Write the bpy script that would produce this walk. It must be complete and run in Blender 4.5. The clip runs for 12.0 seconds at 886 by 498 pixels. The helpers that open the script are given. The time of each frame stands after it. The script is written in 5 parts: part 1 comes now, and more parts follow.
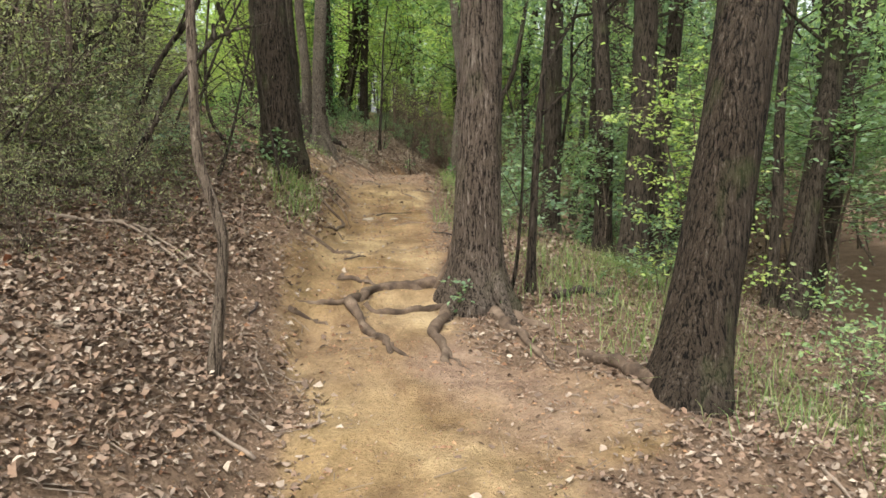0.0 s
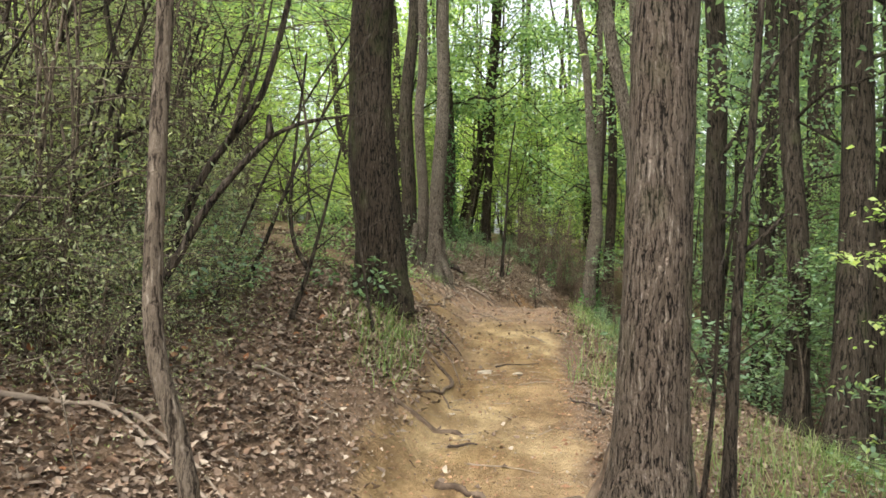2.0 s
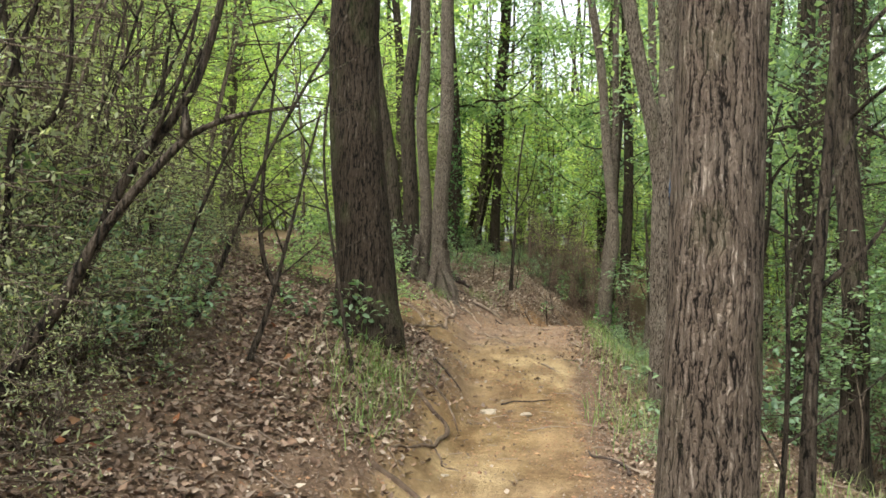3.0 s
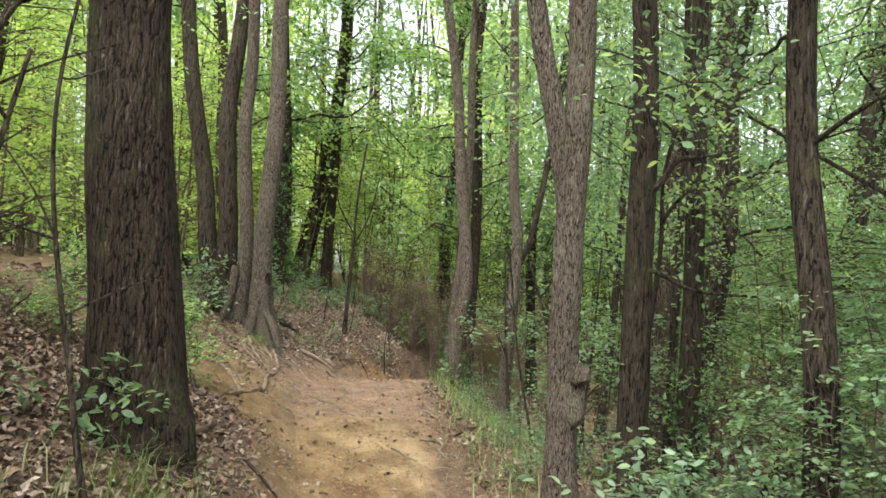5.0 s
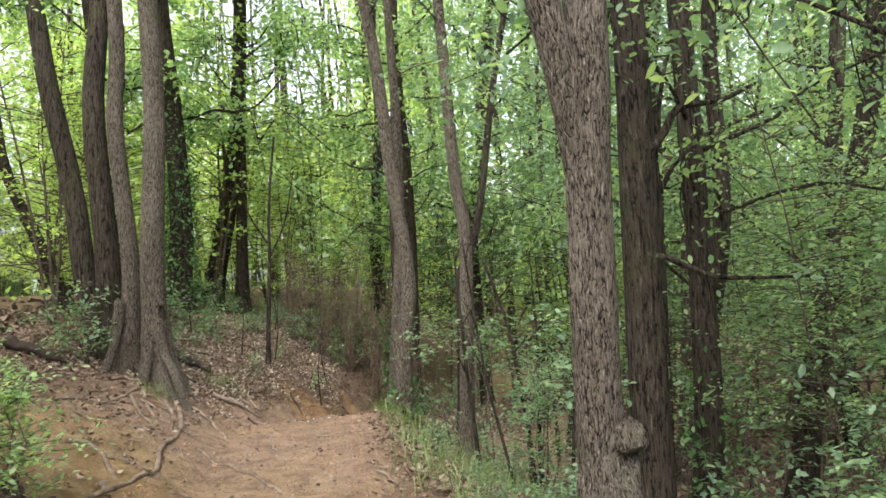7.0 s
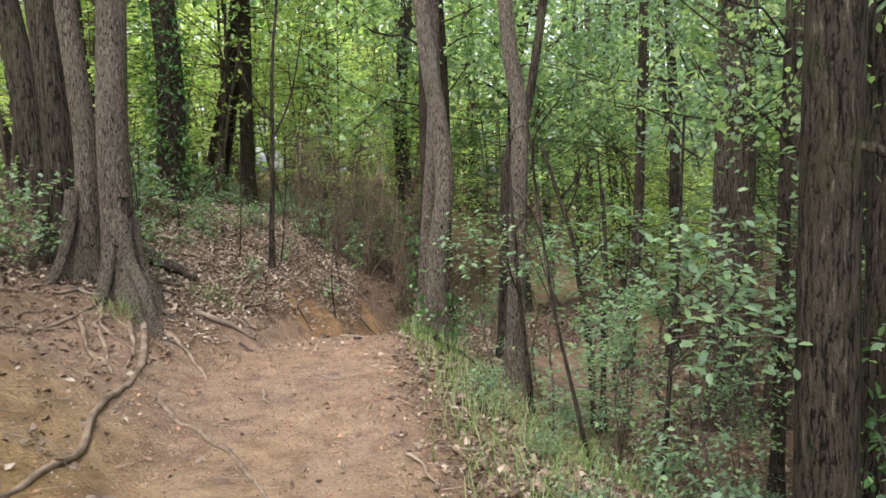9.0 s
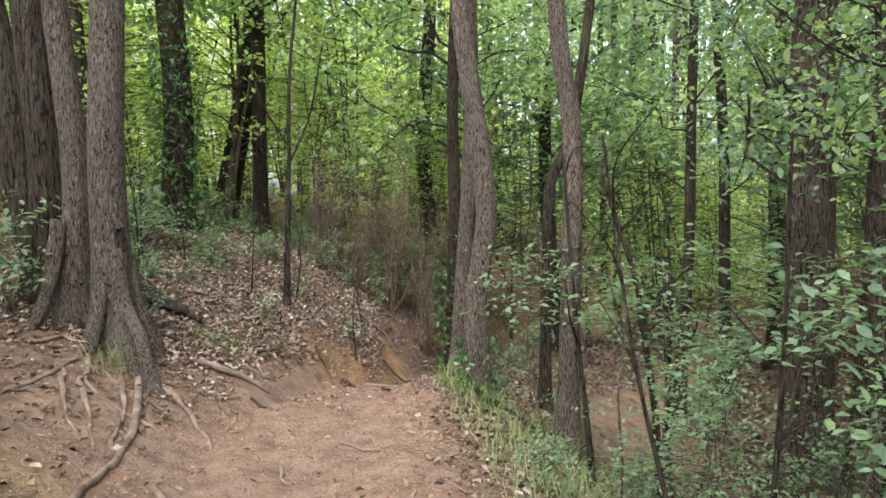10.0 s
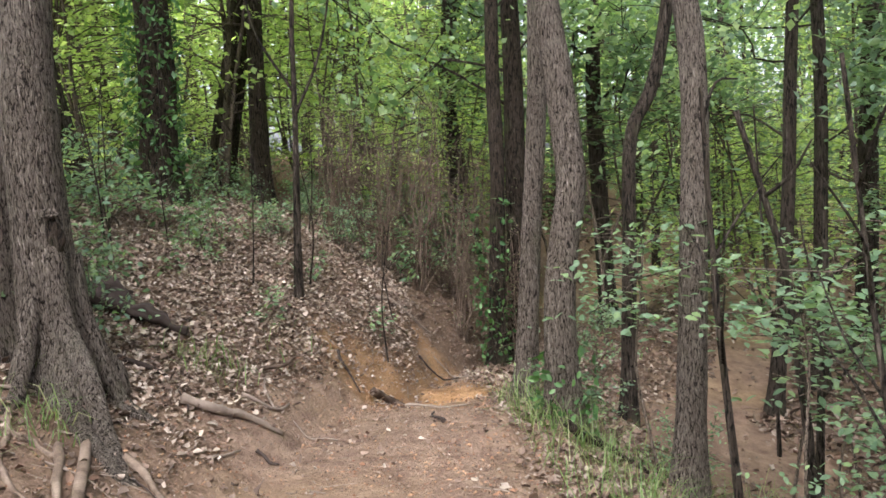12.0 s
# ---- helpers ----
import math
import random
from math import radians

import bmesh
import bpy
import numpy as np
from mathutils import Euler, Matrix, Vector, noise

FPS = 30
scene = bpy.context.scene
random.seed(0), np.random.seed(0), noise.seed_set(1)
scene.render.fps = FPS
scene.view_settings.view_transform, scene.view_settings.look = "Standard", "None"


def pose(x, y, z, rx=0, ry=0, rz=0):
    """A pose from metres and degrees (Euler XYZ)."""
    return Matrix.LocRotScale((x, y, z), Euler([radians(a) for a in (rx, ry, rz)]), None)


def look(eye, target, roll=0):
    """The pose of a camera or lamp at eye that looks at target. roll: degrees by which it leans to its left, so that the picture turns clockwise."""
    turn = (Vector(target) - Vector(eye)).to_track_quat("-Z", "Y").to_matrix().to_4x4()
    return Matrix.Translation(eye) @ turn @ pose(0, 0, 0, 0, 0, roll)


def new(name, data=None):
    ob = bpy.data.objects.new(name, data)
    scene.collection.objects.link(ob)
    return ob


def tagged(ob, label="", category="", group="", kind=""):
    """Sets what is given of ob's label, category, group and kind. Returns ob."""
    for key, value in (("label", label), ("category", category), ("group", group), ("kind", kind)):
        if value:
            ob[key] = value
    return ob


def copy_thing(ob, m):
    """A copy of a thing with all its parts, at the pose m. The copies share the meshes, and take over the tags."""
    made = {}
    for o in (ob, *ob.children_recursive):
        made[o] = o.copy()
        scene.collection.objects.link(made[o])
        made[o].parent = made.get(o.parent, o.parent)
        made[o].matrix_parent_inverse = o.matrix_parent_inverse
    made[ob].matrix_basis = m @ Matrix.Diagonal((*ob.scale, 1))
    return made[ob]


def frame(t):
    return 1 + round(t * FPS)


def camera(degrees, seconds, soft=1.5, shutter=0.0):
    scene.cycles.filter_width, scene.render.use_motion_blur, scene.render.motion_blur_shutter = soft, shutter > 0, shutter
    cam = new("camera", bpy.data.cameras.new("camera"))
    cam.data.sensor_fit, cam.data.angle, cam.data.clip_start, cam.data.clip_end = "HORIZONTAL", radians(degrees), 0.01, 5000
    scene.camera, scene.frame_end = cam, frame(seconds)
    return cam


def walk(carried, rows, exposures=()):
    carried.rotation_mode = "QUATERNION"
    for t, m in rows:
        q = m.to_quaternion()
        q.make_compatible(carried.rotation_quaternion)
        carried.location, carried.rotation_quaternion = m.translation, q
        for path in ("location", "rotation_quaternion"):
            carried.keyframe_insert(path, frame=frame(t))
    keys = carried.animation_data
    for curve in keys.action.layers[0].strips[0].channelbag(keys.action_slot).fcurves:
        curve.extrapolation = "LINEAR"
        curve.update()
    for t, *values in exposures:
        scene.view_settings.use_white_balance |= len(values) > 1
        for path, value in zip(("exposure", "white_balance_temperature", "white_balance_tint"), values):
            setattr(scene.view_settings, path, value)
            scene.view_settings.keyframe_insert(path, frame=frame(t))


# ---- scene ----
cam = camera(55.9, 12.0, soft=1.6)
METRES, EYE, TILT, LEAN, TURN = 12.0, 1.5, -8.0, 0.0, 0.0
ROWS = [
    (0.0, 0.0, 0.0, 0.0, 0.0, 0.0, -0.0),
    (0.5, -0.0082, 0.0405, 0.0036, 1.93, 1.53, -1.94),
    (1.0, -0.0088, 0.0786, 0.008, 2.75, 2.9, -2.4),
    (1.5, -0.0035, 0.1169, 0.0212, 7.87, 7.01, -2.42),
    (2.0, -0.0131, 0.1617, 0.0315, 8.1, 7.98, -2.37),
    (2.5, -0.0135, 0.2041, 0.0379, 8.46, 8.16, -2.16),
    (2.7, -0.0142, 0.2198, 0.0447, 8.93, 8.17, -2.53),
    (4.3, -0.0305, 0.3452, 0.0737, 6.73, 9.66, 0.02),
    (4.5, -0.0333, 0.361, 0.0783, 3.44, 9.72, -1.13),
    (5.0, -0.0419, 0.4067, 0.0881, -3.15, 10.81, -2.4),
    (5.5, -0.0494, 0.4491, 0.0963, -6.43, 11.57, -0.4),
    (6.0, -0.0552, 0.4864, 0.1062, -9.15, 10.96, -0.56),
    (6.5, -0.0493, 0.5319, 0.1157, -7.62, 11.04, 6.48),
    (7.0, -0.0411, 0.5654, 0.1216, -7.03, 10.54, 4.1),
    (7.5, -0.033, 0.6021, 0.1288, -5.09, 7.41, 3.52),
    (7.7, -0.0327, 0.6199, 0.1323, -5.78, 2.79, 2.98),
    (9.3, -0.0402, 0.7599, 0.1556, -5.60, 2.99, 2.41),
    (9.5, -0.0438, 0.7764, 0.1587, -4.94, 4.37, 2.6),
    (10.0, -0.0492, 0.8158, 0.1638, -5.13, 4.74, 2.38),
    (10.5, -0.0546, 0.8535, 0.1736, -2.91, 4.81, 2.38),
    (11.0, -0.063, 0.8921, 0.1805, -4.62, 3.09, 2.07),
    (11.5, -0.0636, 0.9334, 0.1842, -5.1, 1.32, 3.22),
    (12.0, -0.0662, 0.9671, 0.1919, -4.77, 1.35, 3.8),
]
walk(cam, [(t, pose(0, 0, EYE, TILT, LEAN, TURN) @ pose(METRES * x, METRES * y, METRES * z, 90 + pitch, roll, yaw)) for t, x, y, z, yaw, pitch, roll in ROWS],
     exposures=[(0.0, 0.85, 6500, 7), (2.5, 1.07, 6500, 6), (6.5, 1.17, 6300, 10), (10.0, 1.29, 6050, 17), (12.0, 1.31, 5950, 18)])

# ---- world, sun ----
world = bpy.data.worlds.new("overcast_sky")
scene.world = world
world.use_nodes = True
wn = world.node_tree
sky = wn.nodes.new("ShaderNodeTexSky")
sky.sky_type, sky.sun_disc = "NISHITA", False
sky.sun_elevation, sky.sun_rotation = radians(53), radians(205)
sky.air_density, sky.dust_density, sky.ozone_density = 1.0, 4.0, 1.0
cloud = wn.nodes.new("ShaderNodeHueSaturation")
cloud.inputs["Saturation"].default_value, cloud.inputs["Value"].default_value = 0.3, 1.5
wn.links.new(sky.outputs[0], cloud.inputs["Color"])
wn.links.new(cloud.outputs[0], wn.nodes["Background"].inputs[0])
wn.nodes["Background"].inputs[1].default_value = 0.15
sun = new("sun", bpy.data.lights.new("sun", "SUN"))
sun.data.energy, sun.data.angle, sun.data.color = 2.45, radians(60), (1.0, 0.95, 0.86)
sun.matrix_world = look((-8, -17, 25), (0, 0, 0))


# ---- materials ----
def material(name):
    m = bpy.data.materials.new(name)
    m.use_nodes = True
    return m, m.node_tree, m.node_tree.nodes["Principled BSDF"]


def node(tree, kind, **values):
    n = tree.nodes.new(kind)
    for key, v in values.items():
        if key in n.inputs:
            n.inputs[key].default_value = v
    return n


def ramp(tree, fac, stops):
    r = tree.nodes.new("ShaderNodeValToRGB")
    e = r.color_ramp.elements
    e[0].position, e[0].color = stops[0][0], (*stops[0][1], 1)
    e[1].position, e[1].color = stops[-1][0], (*stops[-1][1], 1)
    for p, c in stops[1:-1]:
        e.new(p).color = (*c, 1)
    tree.links.new(fac, r.inputs[0])
    return r


def mixed(tree, fac, a, b, how="MIX"):
    m = tree.nodes.new("ShaderNodeMix")
    m.data_type, m.blend_type = "RGBA", how
    for sock, v in ((m.inputs[0], fac), (m.inputs[6], a), (m.inputs[7], b)):
        if isinstance(v, (int, float)):
            sock.default_value = v
        elif isinstance(v, tuple):
            sock.default_value = (*v, 1)
        else:
            tree.links.new(v, sock)
    return m.outputs[2]


def coords(tree, scale):
    c = tree.nodes.new("ShaderNodeTexCoord")
    mp = tree.nodes.new("ShaderNodeMapping")
    mp.inputs["Scale"].default_value = scale
    tree.links.new(c.outputs["Object"], mp.inputs[0])
    return mp.outputs[0]


def bumped(tree, shader, height, strength, distance):
    b = node(tree, "ShaderNodeBump", Strength=strength, Distance=distance)
    tree.links.new(height, b.inputs["Height"])
    tree.links.new(b.outputs[0], shader.inputs["Normal"])


def bark(name, crack, ridge, pale, grain=30.0, stretch=0.16, moss=0.15, deep=0.02, plates=0.6):
    """Furrowed bark: interlaced upright plates, dark broken cracks with shade painted in, pale lichen and a little
    moss.
    """
    m, t, p = material(name)
    base = coords(t, (1, 1, 1))

    def warped(source, scale, amount):
        w = node(t, "ShaderNodeTexNoise", Scale=scale, Detail=3.0)
        t.links.new(base, w.inputs["Vector"])
        a = t.nodes.new("ShaderNodeVectorMath")
        a.operation = "MULTIPLY_ADD"
        a.inputs[1].default_value = amount
        t.links.new(w.outputs["Color"], a.inputs[0])
        t.links.new(source, a.inputs[2])
        return a.outputs[0]

    bent = warped(warped(base, 5.0, (0.035, 0.035, 0.03)), 34.0, (0.016, 0.016, 0.03))
    mp = t.nodes.new("ShaderNodeMapping")
    mp.inputs["Scale"].default_value = (grain, grain, grain * stretch)
    t.links.new(bent, mp.inputs[0])
    v = node(t, "ShaderNodeTexVoronoi", Scale=1.0, Randomness=1.0)
    v.feature = "DISTANCE_TO_EDGE"
    t.links.new(mp.outputs[0], v.inputs["Vector"])
    cell = node(t, "ShaderNodeTexVoronoi", Scale=1.0, Randomness=1.0)
    t.links.new(mp.outputs[0], cell.inputs["Vector"])
    long = node(t, "ShaderNodeTexNoise", Scale=0.9, Detail=5.0, Roughness=0.62)
    t.links.new(mp.outputs[0], long.inputs["Vector"])
    fine = node(t, "ShaderNodeTexNoise", Scale=190.0, Detail=3.0, Roughness=0.7)
    t.links.new(coords(t, (1, 1, 0.5)), fine.inputs["Vector"])
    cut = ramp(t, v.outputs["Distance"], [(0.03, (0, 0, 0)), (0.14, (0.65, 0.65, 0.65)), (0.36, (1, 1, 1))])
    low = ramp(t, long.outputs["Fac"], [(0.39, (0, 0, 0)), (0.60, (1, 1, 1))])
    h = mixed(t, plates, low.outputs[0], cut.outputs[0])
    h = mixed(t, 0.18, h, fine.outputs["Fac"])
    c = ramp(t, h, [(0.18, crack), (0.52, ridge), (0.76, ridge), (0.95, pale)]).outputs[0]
    tone = ramp(t, cell.outputs["Color"], [(0.1, (0.72, 0.70, 0.68)), (0.9, (1.2, 1.2, 1.22))])
    c = mixed(t, 0.8, c, tone.outputs[0], "MULTIPLY")
    c = mixed(t, 0.45, c, fine.outputs["Fac"], "OVERLAY")
    big = node(t, "ShaderNodeTexNoise", Scale=2.2, Detail=4.0)
    t.links.new(coords(t, (1, 1, 0.6)), big.inputs["Vector"])
    spots = ramp(t, big.outputs["Fac"], [(0.5, (0, 0, 0)), (0.75, (0.3, 0.3, 0.3))])
    c = mixed(t, spots.outputs[0], c, pale)
    # Crevice shade painted into the colour: low parts of the height multiplied darker.
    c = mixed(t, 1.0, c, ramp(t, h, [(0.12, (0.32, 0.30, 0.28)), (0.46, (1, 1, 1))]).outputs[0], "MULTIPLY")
    if moss:
        green = node(t, "ShaderNodeTexNoise", Scale=4.5, Detail=5.0)
        t.links.new(coords(t, (1, 1, 0.5)), green.inputs["Vector"])
        g = ramp(t, green.outputs["Fac"], [(0.56, (0, 0, 0)), (0.75, (moss, moss, moss))])
        c = mixed(t, g.outputs[0], c, (0.09, 0.11, 0.04))
    t.links.new(c, p.inputs["Base Color"])
    p.inputs["Roughness"].default_value = 0.92
    p.inputs["Specular IOR Level"].default_value = 0.15
    bumped(t, p, h, 1.0, deep)
    return m


def leafy(name, colours, through_share=0.45, gloss=0.45):
    """Living leaves: colour varies from leaf to leaf, light passes through the blade."""
    m, t, p = material(name)
    g = t.nodes.new("ShaderNodeNewGeometry")
    r = ramp(t, g.outputs["Random Per Island"], [(i / (len(colours) - 1), c) for i, c in enumerate(colours)])
    n = node(t, "ShaderNodeTexNoise", Scale=40.0, Detail=2.0)
    t.links.new(coords(t, (1, 1, 1)), n.inputs["Vector"])
    c = mixed(t, 0.35, r.outputs[0], n.outputs["Fac"], "OVERLAY")
    t.links.new(c, p.inputs["Base Color"])
    p.inputs["Roughness"].default_value = gloss
    p.inputs["Specular IOR Level"].default_value = 0.35
    tr = t.nodes.new("ShaderNodeBsdfTranslucent")
    hot = mixed(t, 1.0, c, (1.4, 1.5, 0.8), "MULTIPLY")
    t.links.new(hot, tr.inputs["Color"])
    mx = t.nodes.new("ShaderNodeMixShader")
    mx.inputs[0].default_value = through_share
    t.links.new(p.outputs[0], mx.inputs[1])
    t.links.new(tr.outputs[0], mx.inputs[2])
    t.links.new(mx.outputs[0], t.nodes["Material Output"].inputs["Surface"])
    return m


def dry(name, colours, scale=60.0, rough=0.85):
    """Dead leaves, sticks, stones: colour per piece and fine mottling."""
    m, t, p = material(name)
    g = t.nodes.new("ShaderNodeNewGeometry")
    r = ramp(t, g.outputs["Random Per Island"], [(i / (len(colours) - 1), c) for i, c in enumerate(colours)])
    n = node(t, "ShaderNodeTexNoise", Scale=scale, Detail=4.0, Roughness=0.7)
    t.links.new(coords(t, (1, 1, 1)), n.inputs["Vector"])
    c = mixed(t, 0.5, r.outputs[0], n.outputs["Fac"], "OVERLAY")
    t.links.new(c, p.inputs["Base Color"])
    p.inputs["Roughness"].default_value = rough
    p.inputs["Specular IOR Level"].default_value = 0.25
    bumped(t, p, n.outputs["Fac"], 0.5, 0.004)
    return m


def root_wood(name, low, mid, high):
    """Bare root: worn smooth on top, stained with soil in patches, finely checked."""
    m, t, p = material(name)
    o = coords(t, (1, 1, 1))
    stain = node(t, "ShaderNodeTexNoise", Scale=9.0, Detail=5.0, Roughness=0.6)
    check = node(t, "ShaderNodeTexNoise", Scale=120.0, Detail=4.0, Roughness=0.7)
    for k in (stain, check):
        t.links.new(o, k.inputs["Vector"])
    c = ramp(t, stain.outputs["Fac"], [(0.32, low), (0.5, mid), (0.7, high)]).outputs[0]
    c = mixed(t, 0.5, c, check.outputs["Fac"], "OVERLAY")
    t.links.new(c, p.inputs["Base Color"])
    p.inputs["Roughness"].default_value = 0.88
    p.inputs["Specular IOR Level"].default_value = 0.2
    bumped(t, p, check.outputs["Fac"], 0.7, 0.006)
    return m


def earth():
    """Trail clay where feet have worn the ground bare, brown humus elsewhere, far grass."""
    m, t, p = material("forest_earth")
    at_clay = t.nodes.new("ShaderNodeAttribute")
    at_clay.attribute_name = "worn"
    at_grass = t.nodes.new("ShaderNodeAttribute")
    at_grass.attribute_name = "meadow"
    at_raw = t.nodes.new("ShaderNodeAttribute")
    at_raw.attribute_name = "raw"
    o = coords(t, (1, 1, 1))
    n = [node(t, "ShaderNodeTexNoise", Scale=s, Detail=6.0, Roughness=0.65) for s in (0.9, 6.0, 45.0)]
    for k in n:
        t.links.new(o, k.inputs["Vector"])
    at_tone = t.nodes.new("ShaderNodeAttribute")
    at_tone.attribute_name = "rosy"
    clay = ramp(t, n[0].outputs["Fac"], [(0.3, (0.19, 0.122, 0.058)), (0.5, (0.26, 0.178, 0.088)), (0.7, (0.385, 0.288, 0.162))])
    patch = node(t, "ShaderNodeTexNoise", Scale=2.6, Detail=5.0, Roughness=0.6)
    t.links.new(coords(t, (1.5, 0.7, 1)), patch.inputs["Vector"])
    damp = ramp(t, patch.outputs["Fac"], [(0.38, (0.55, 0.5, 0.47)), (0.55, (1, 1, 1)), (0.72, (1.2, 1.2, 1.22))])
    c1 = mixed(t, 0.85, clay.outputs[0], damp.outputs[0], "MULTIPLY")
    c1 = mixed(t, 0.55, c1, n[1].outputs["Fac"], "OVERLAY")
    rosy = ramp(t, n[1].outputs["Fac"], [(0.35, (0.16, 0.104, 0.075)), (0.5, (0.235, 0.160, 0.116)), (0.7, (0.305, 0.220, 0.160))])
    pink = ramp(t, n[1].outputs["Fac"], [(0.35, (0.14, 0.088, 0.056)), (0.65, (0.25, 0.168, 0.112))])
    c1 = mixed(t, at_tone.outputs["Fac"], c1, rosy.outputs[0])
    rim = ramp(t, at_clay.outputs["Fac"], [(0.35, (0.75, 0.75, 0.75)), (0.85, (0, 0, 0))])
    c1 = mixed(t, rim.outputs[0], c1, pink.outputs[0])
    c1 = mixed(t, 0.45, c1, n[2].outputs["Fac"], "OVERLAY")
    humus = ramp(t, n[2].outputs["Fac"], [(0.3, (0.045, 0.031, 0.021)), (0.55, (0.11, 0.076, 0.053)), (0.75, (0.20, 0.146, 0.105))])
    c2 = mixed(t, 0.55, humus.outputs[0], pink.outputs[0])
    edge = t.nodes.new("ShaderNodeMath")
    edge.operation = "MULTIPLY_ADD"
    edge.inputs[1].default_value = 0.7
    t.links.new(n[1].outputs["Fac"], edge.inputs[0])
    t.links.new(at_clay.outputs["Fac"], edge.inputs[2])
    e = ramp(t, edge.outputs[0], [(0.55, (0, 0, 0)), (0.95, (1, 1, 1))])
    c = mixed(t, e.outputs[0], c2, c1)
    c = mixed(t, at_raw.outputs["Fac"], c, mixed(t, n[1].outputs["Fac"], (0.25, 0.125, 0.05), (0.45, 0.29, 0.15)))
    grass = ramp(t, n[1].outputs["Fac"], [(0.3, (0.12, 0.17, 0.04)), (0.7, (0.24, 0.31, 0.085))])
    c = mixed(t, at_grass.outputs["Fac"], c, grass.outputs[0])
    t.links.new(c, p.inputs["Base Color"])
    p.inputs["Roughness"].default_value = 0.95
    p.inputs["Specular IOR Level"].default_value = 0.15
    s = t.nodes.new("ShaderNodeMath")
    s.operation = "ADD"
    t.links.new(n[1].outputs["Fac"], s.inputs[0])
    t.links.new(n[2].outputs["Fac"], s.inputs[1])
    bumped(t, p, s.outputs[0], 0.9, 0.035)
    return m


EARTH = earth()
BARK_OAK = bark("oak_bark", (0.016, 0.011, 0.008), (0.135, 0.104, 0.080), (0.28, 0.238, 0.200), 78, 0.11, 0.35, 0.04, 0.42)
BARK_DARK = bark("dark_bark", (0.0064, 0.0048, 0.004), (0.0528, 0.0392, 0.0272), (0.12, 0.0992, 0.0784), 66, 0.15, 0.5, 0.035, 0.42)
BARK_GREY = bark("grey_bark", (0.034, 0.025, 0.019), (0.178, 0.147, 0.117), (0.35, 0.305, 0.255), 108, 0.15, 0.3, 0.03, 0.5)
# Trunks under the trees: their shade is put into this darker bark colour.
BARK_SHADE = bark("shade_tinted_bark", (0.0123, 0.00968, 0.00704), (0.0563, 0.044, 0.0326), (0.119, 0.101, 0.081), 52, 0.13, 0.35, 0.025, 0.4)
BARK_TWIG = bark("twig_bark", (0.06, 0.047, 0.036), (0.135, 0.107, 0.08), (0.22, 0.188, 0.15), 90, 0.1, 0.0, 0.004)
BARK_CANE = bark("cane_bark", (0.09, 0.065, 0.047), (0.18, 0.134, 0.098), (0.28, 0.225, 0.17), 90, 0.1, 0.0, 0.004)
BARK_SMOOTH = bark("sapling_bark", (0.045, 0.033, 0.024), (0.115, 0.09, 0.068), (0.21, 0.178, 0.143), 120, 0.05, 0.0, 0.006, 0.3)
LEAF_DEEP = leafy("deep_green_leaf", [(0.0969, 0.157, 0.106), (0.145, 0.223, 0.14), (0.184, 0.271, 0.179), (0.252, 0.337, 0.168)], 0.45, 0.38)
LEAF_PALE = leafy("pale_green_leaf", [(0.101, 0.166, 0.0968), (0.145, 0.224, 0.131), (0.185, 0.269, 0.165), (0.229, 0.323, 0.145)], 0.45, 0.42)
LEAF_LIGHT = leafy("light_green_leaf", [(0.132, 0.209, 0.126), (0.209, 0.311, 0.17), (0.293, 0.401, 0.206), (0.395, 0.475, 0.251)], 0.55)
# Sunlight on the far leaves is put into this brighter leaf colour.
LEAF_SUN_PAINTED = leafy("sun_painted_leaf", [(0.197, 0.283, 0.116), (0.301, 0.401, 0.157), (0.404, 0.496, 0.199), (0.52, 0.575, 0.25)], 0.6)
LEAF_DUSTY = leafy("dusty_olive_leaf", [(0.158, 0.187, 0.117), (0.215, 0.24, 0.144), (0.27, 0.293, 0.179), (0.349, 0.362, 0.207)], 0.5, 0.6)
LEAF_IVY = leafy("ivy_leaf", [(0.035, 0.08, 0.03), (0.07, 0.15, 0.05), (0.11, 0.21, 0.06)], 0.3, 0.35)
LEAF_GRASS = leafy("grass_blade", [(0.09, 0.15, 0.05), (0.13, 0.20, 0.065), (0.18, 0.24, 0.09), (0.28, 0.28, 0.15)], 0.4, 0.5)
LITTER = dry("dead_leaf", [(0.0532, 0.0357, 0.0251), (0.116, 0.0792, 0.057), (0.193, 0.137, 0.101), (0.135, 0.0848, 0.058), (0.28, 0.22, 0.169), (0.144, 0.104, 0.0773), (0.0773, 0.0532, 0.0386), (0.223, 0.155, 0.111), (0.165, 0.102, 0.0676), (0.367, 0.304, 0.241), (0.107, 0.0743, 0.055)])
# Paler copy of the dead leaf colours, raised to brighten the bank.
LITTER_BRIGHTENED = dry("brightened_dead_leaf", [(0.09, 0.064, 0.047), (0.20, 0.148, 0.110), (0.32, 0.248, 0.188), (0.25, 0.178, 0.128), (0.42, 0.345, 0.27), (0.16, 0.116, 0.085), (0.48, 0.41, 0.33), (0.28, 0.21, 0.155)])
LITTER_RED = dry("rust_leaf", [(0.16, 0.06, 0.03), (0.24, 0.10, 0.045), (0.22, 0.13, 0.07)])
DEADWOOD = dry("dead_wood", [(0.16, 0.12, 0.09), (0.24, 0.19, 0.15)], 30)
CHARRED = dry("rotten_wood", [(0.025, 0.018, 0.014), (0.05, 0.035, 0.028)], 25)
STONE = dry("pale_stone", [(0.27, 0.22, 0.165), (0.34, 0.285, 0.22)], 18)
CRUMB = dry("clay_crumb", [(0.16, 0.08, 0.045), (0.24, 0.13, 0.075), (0.36, 0.22, 0.12)], 40)
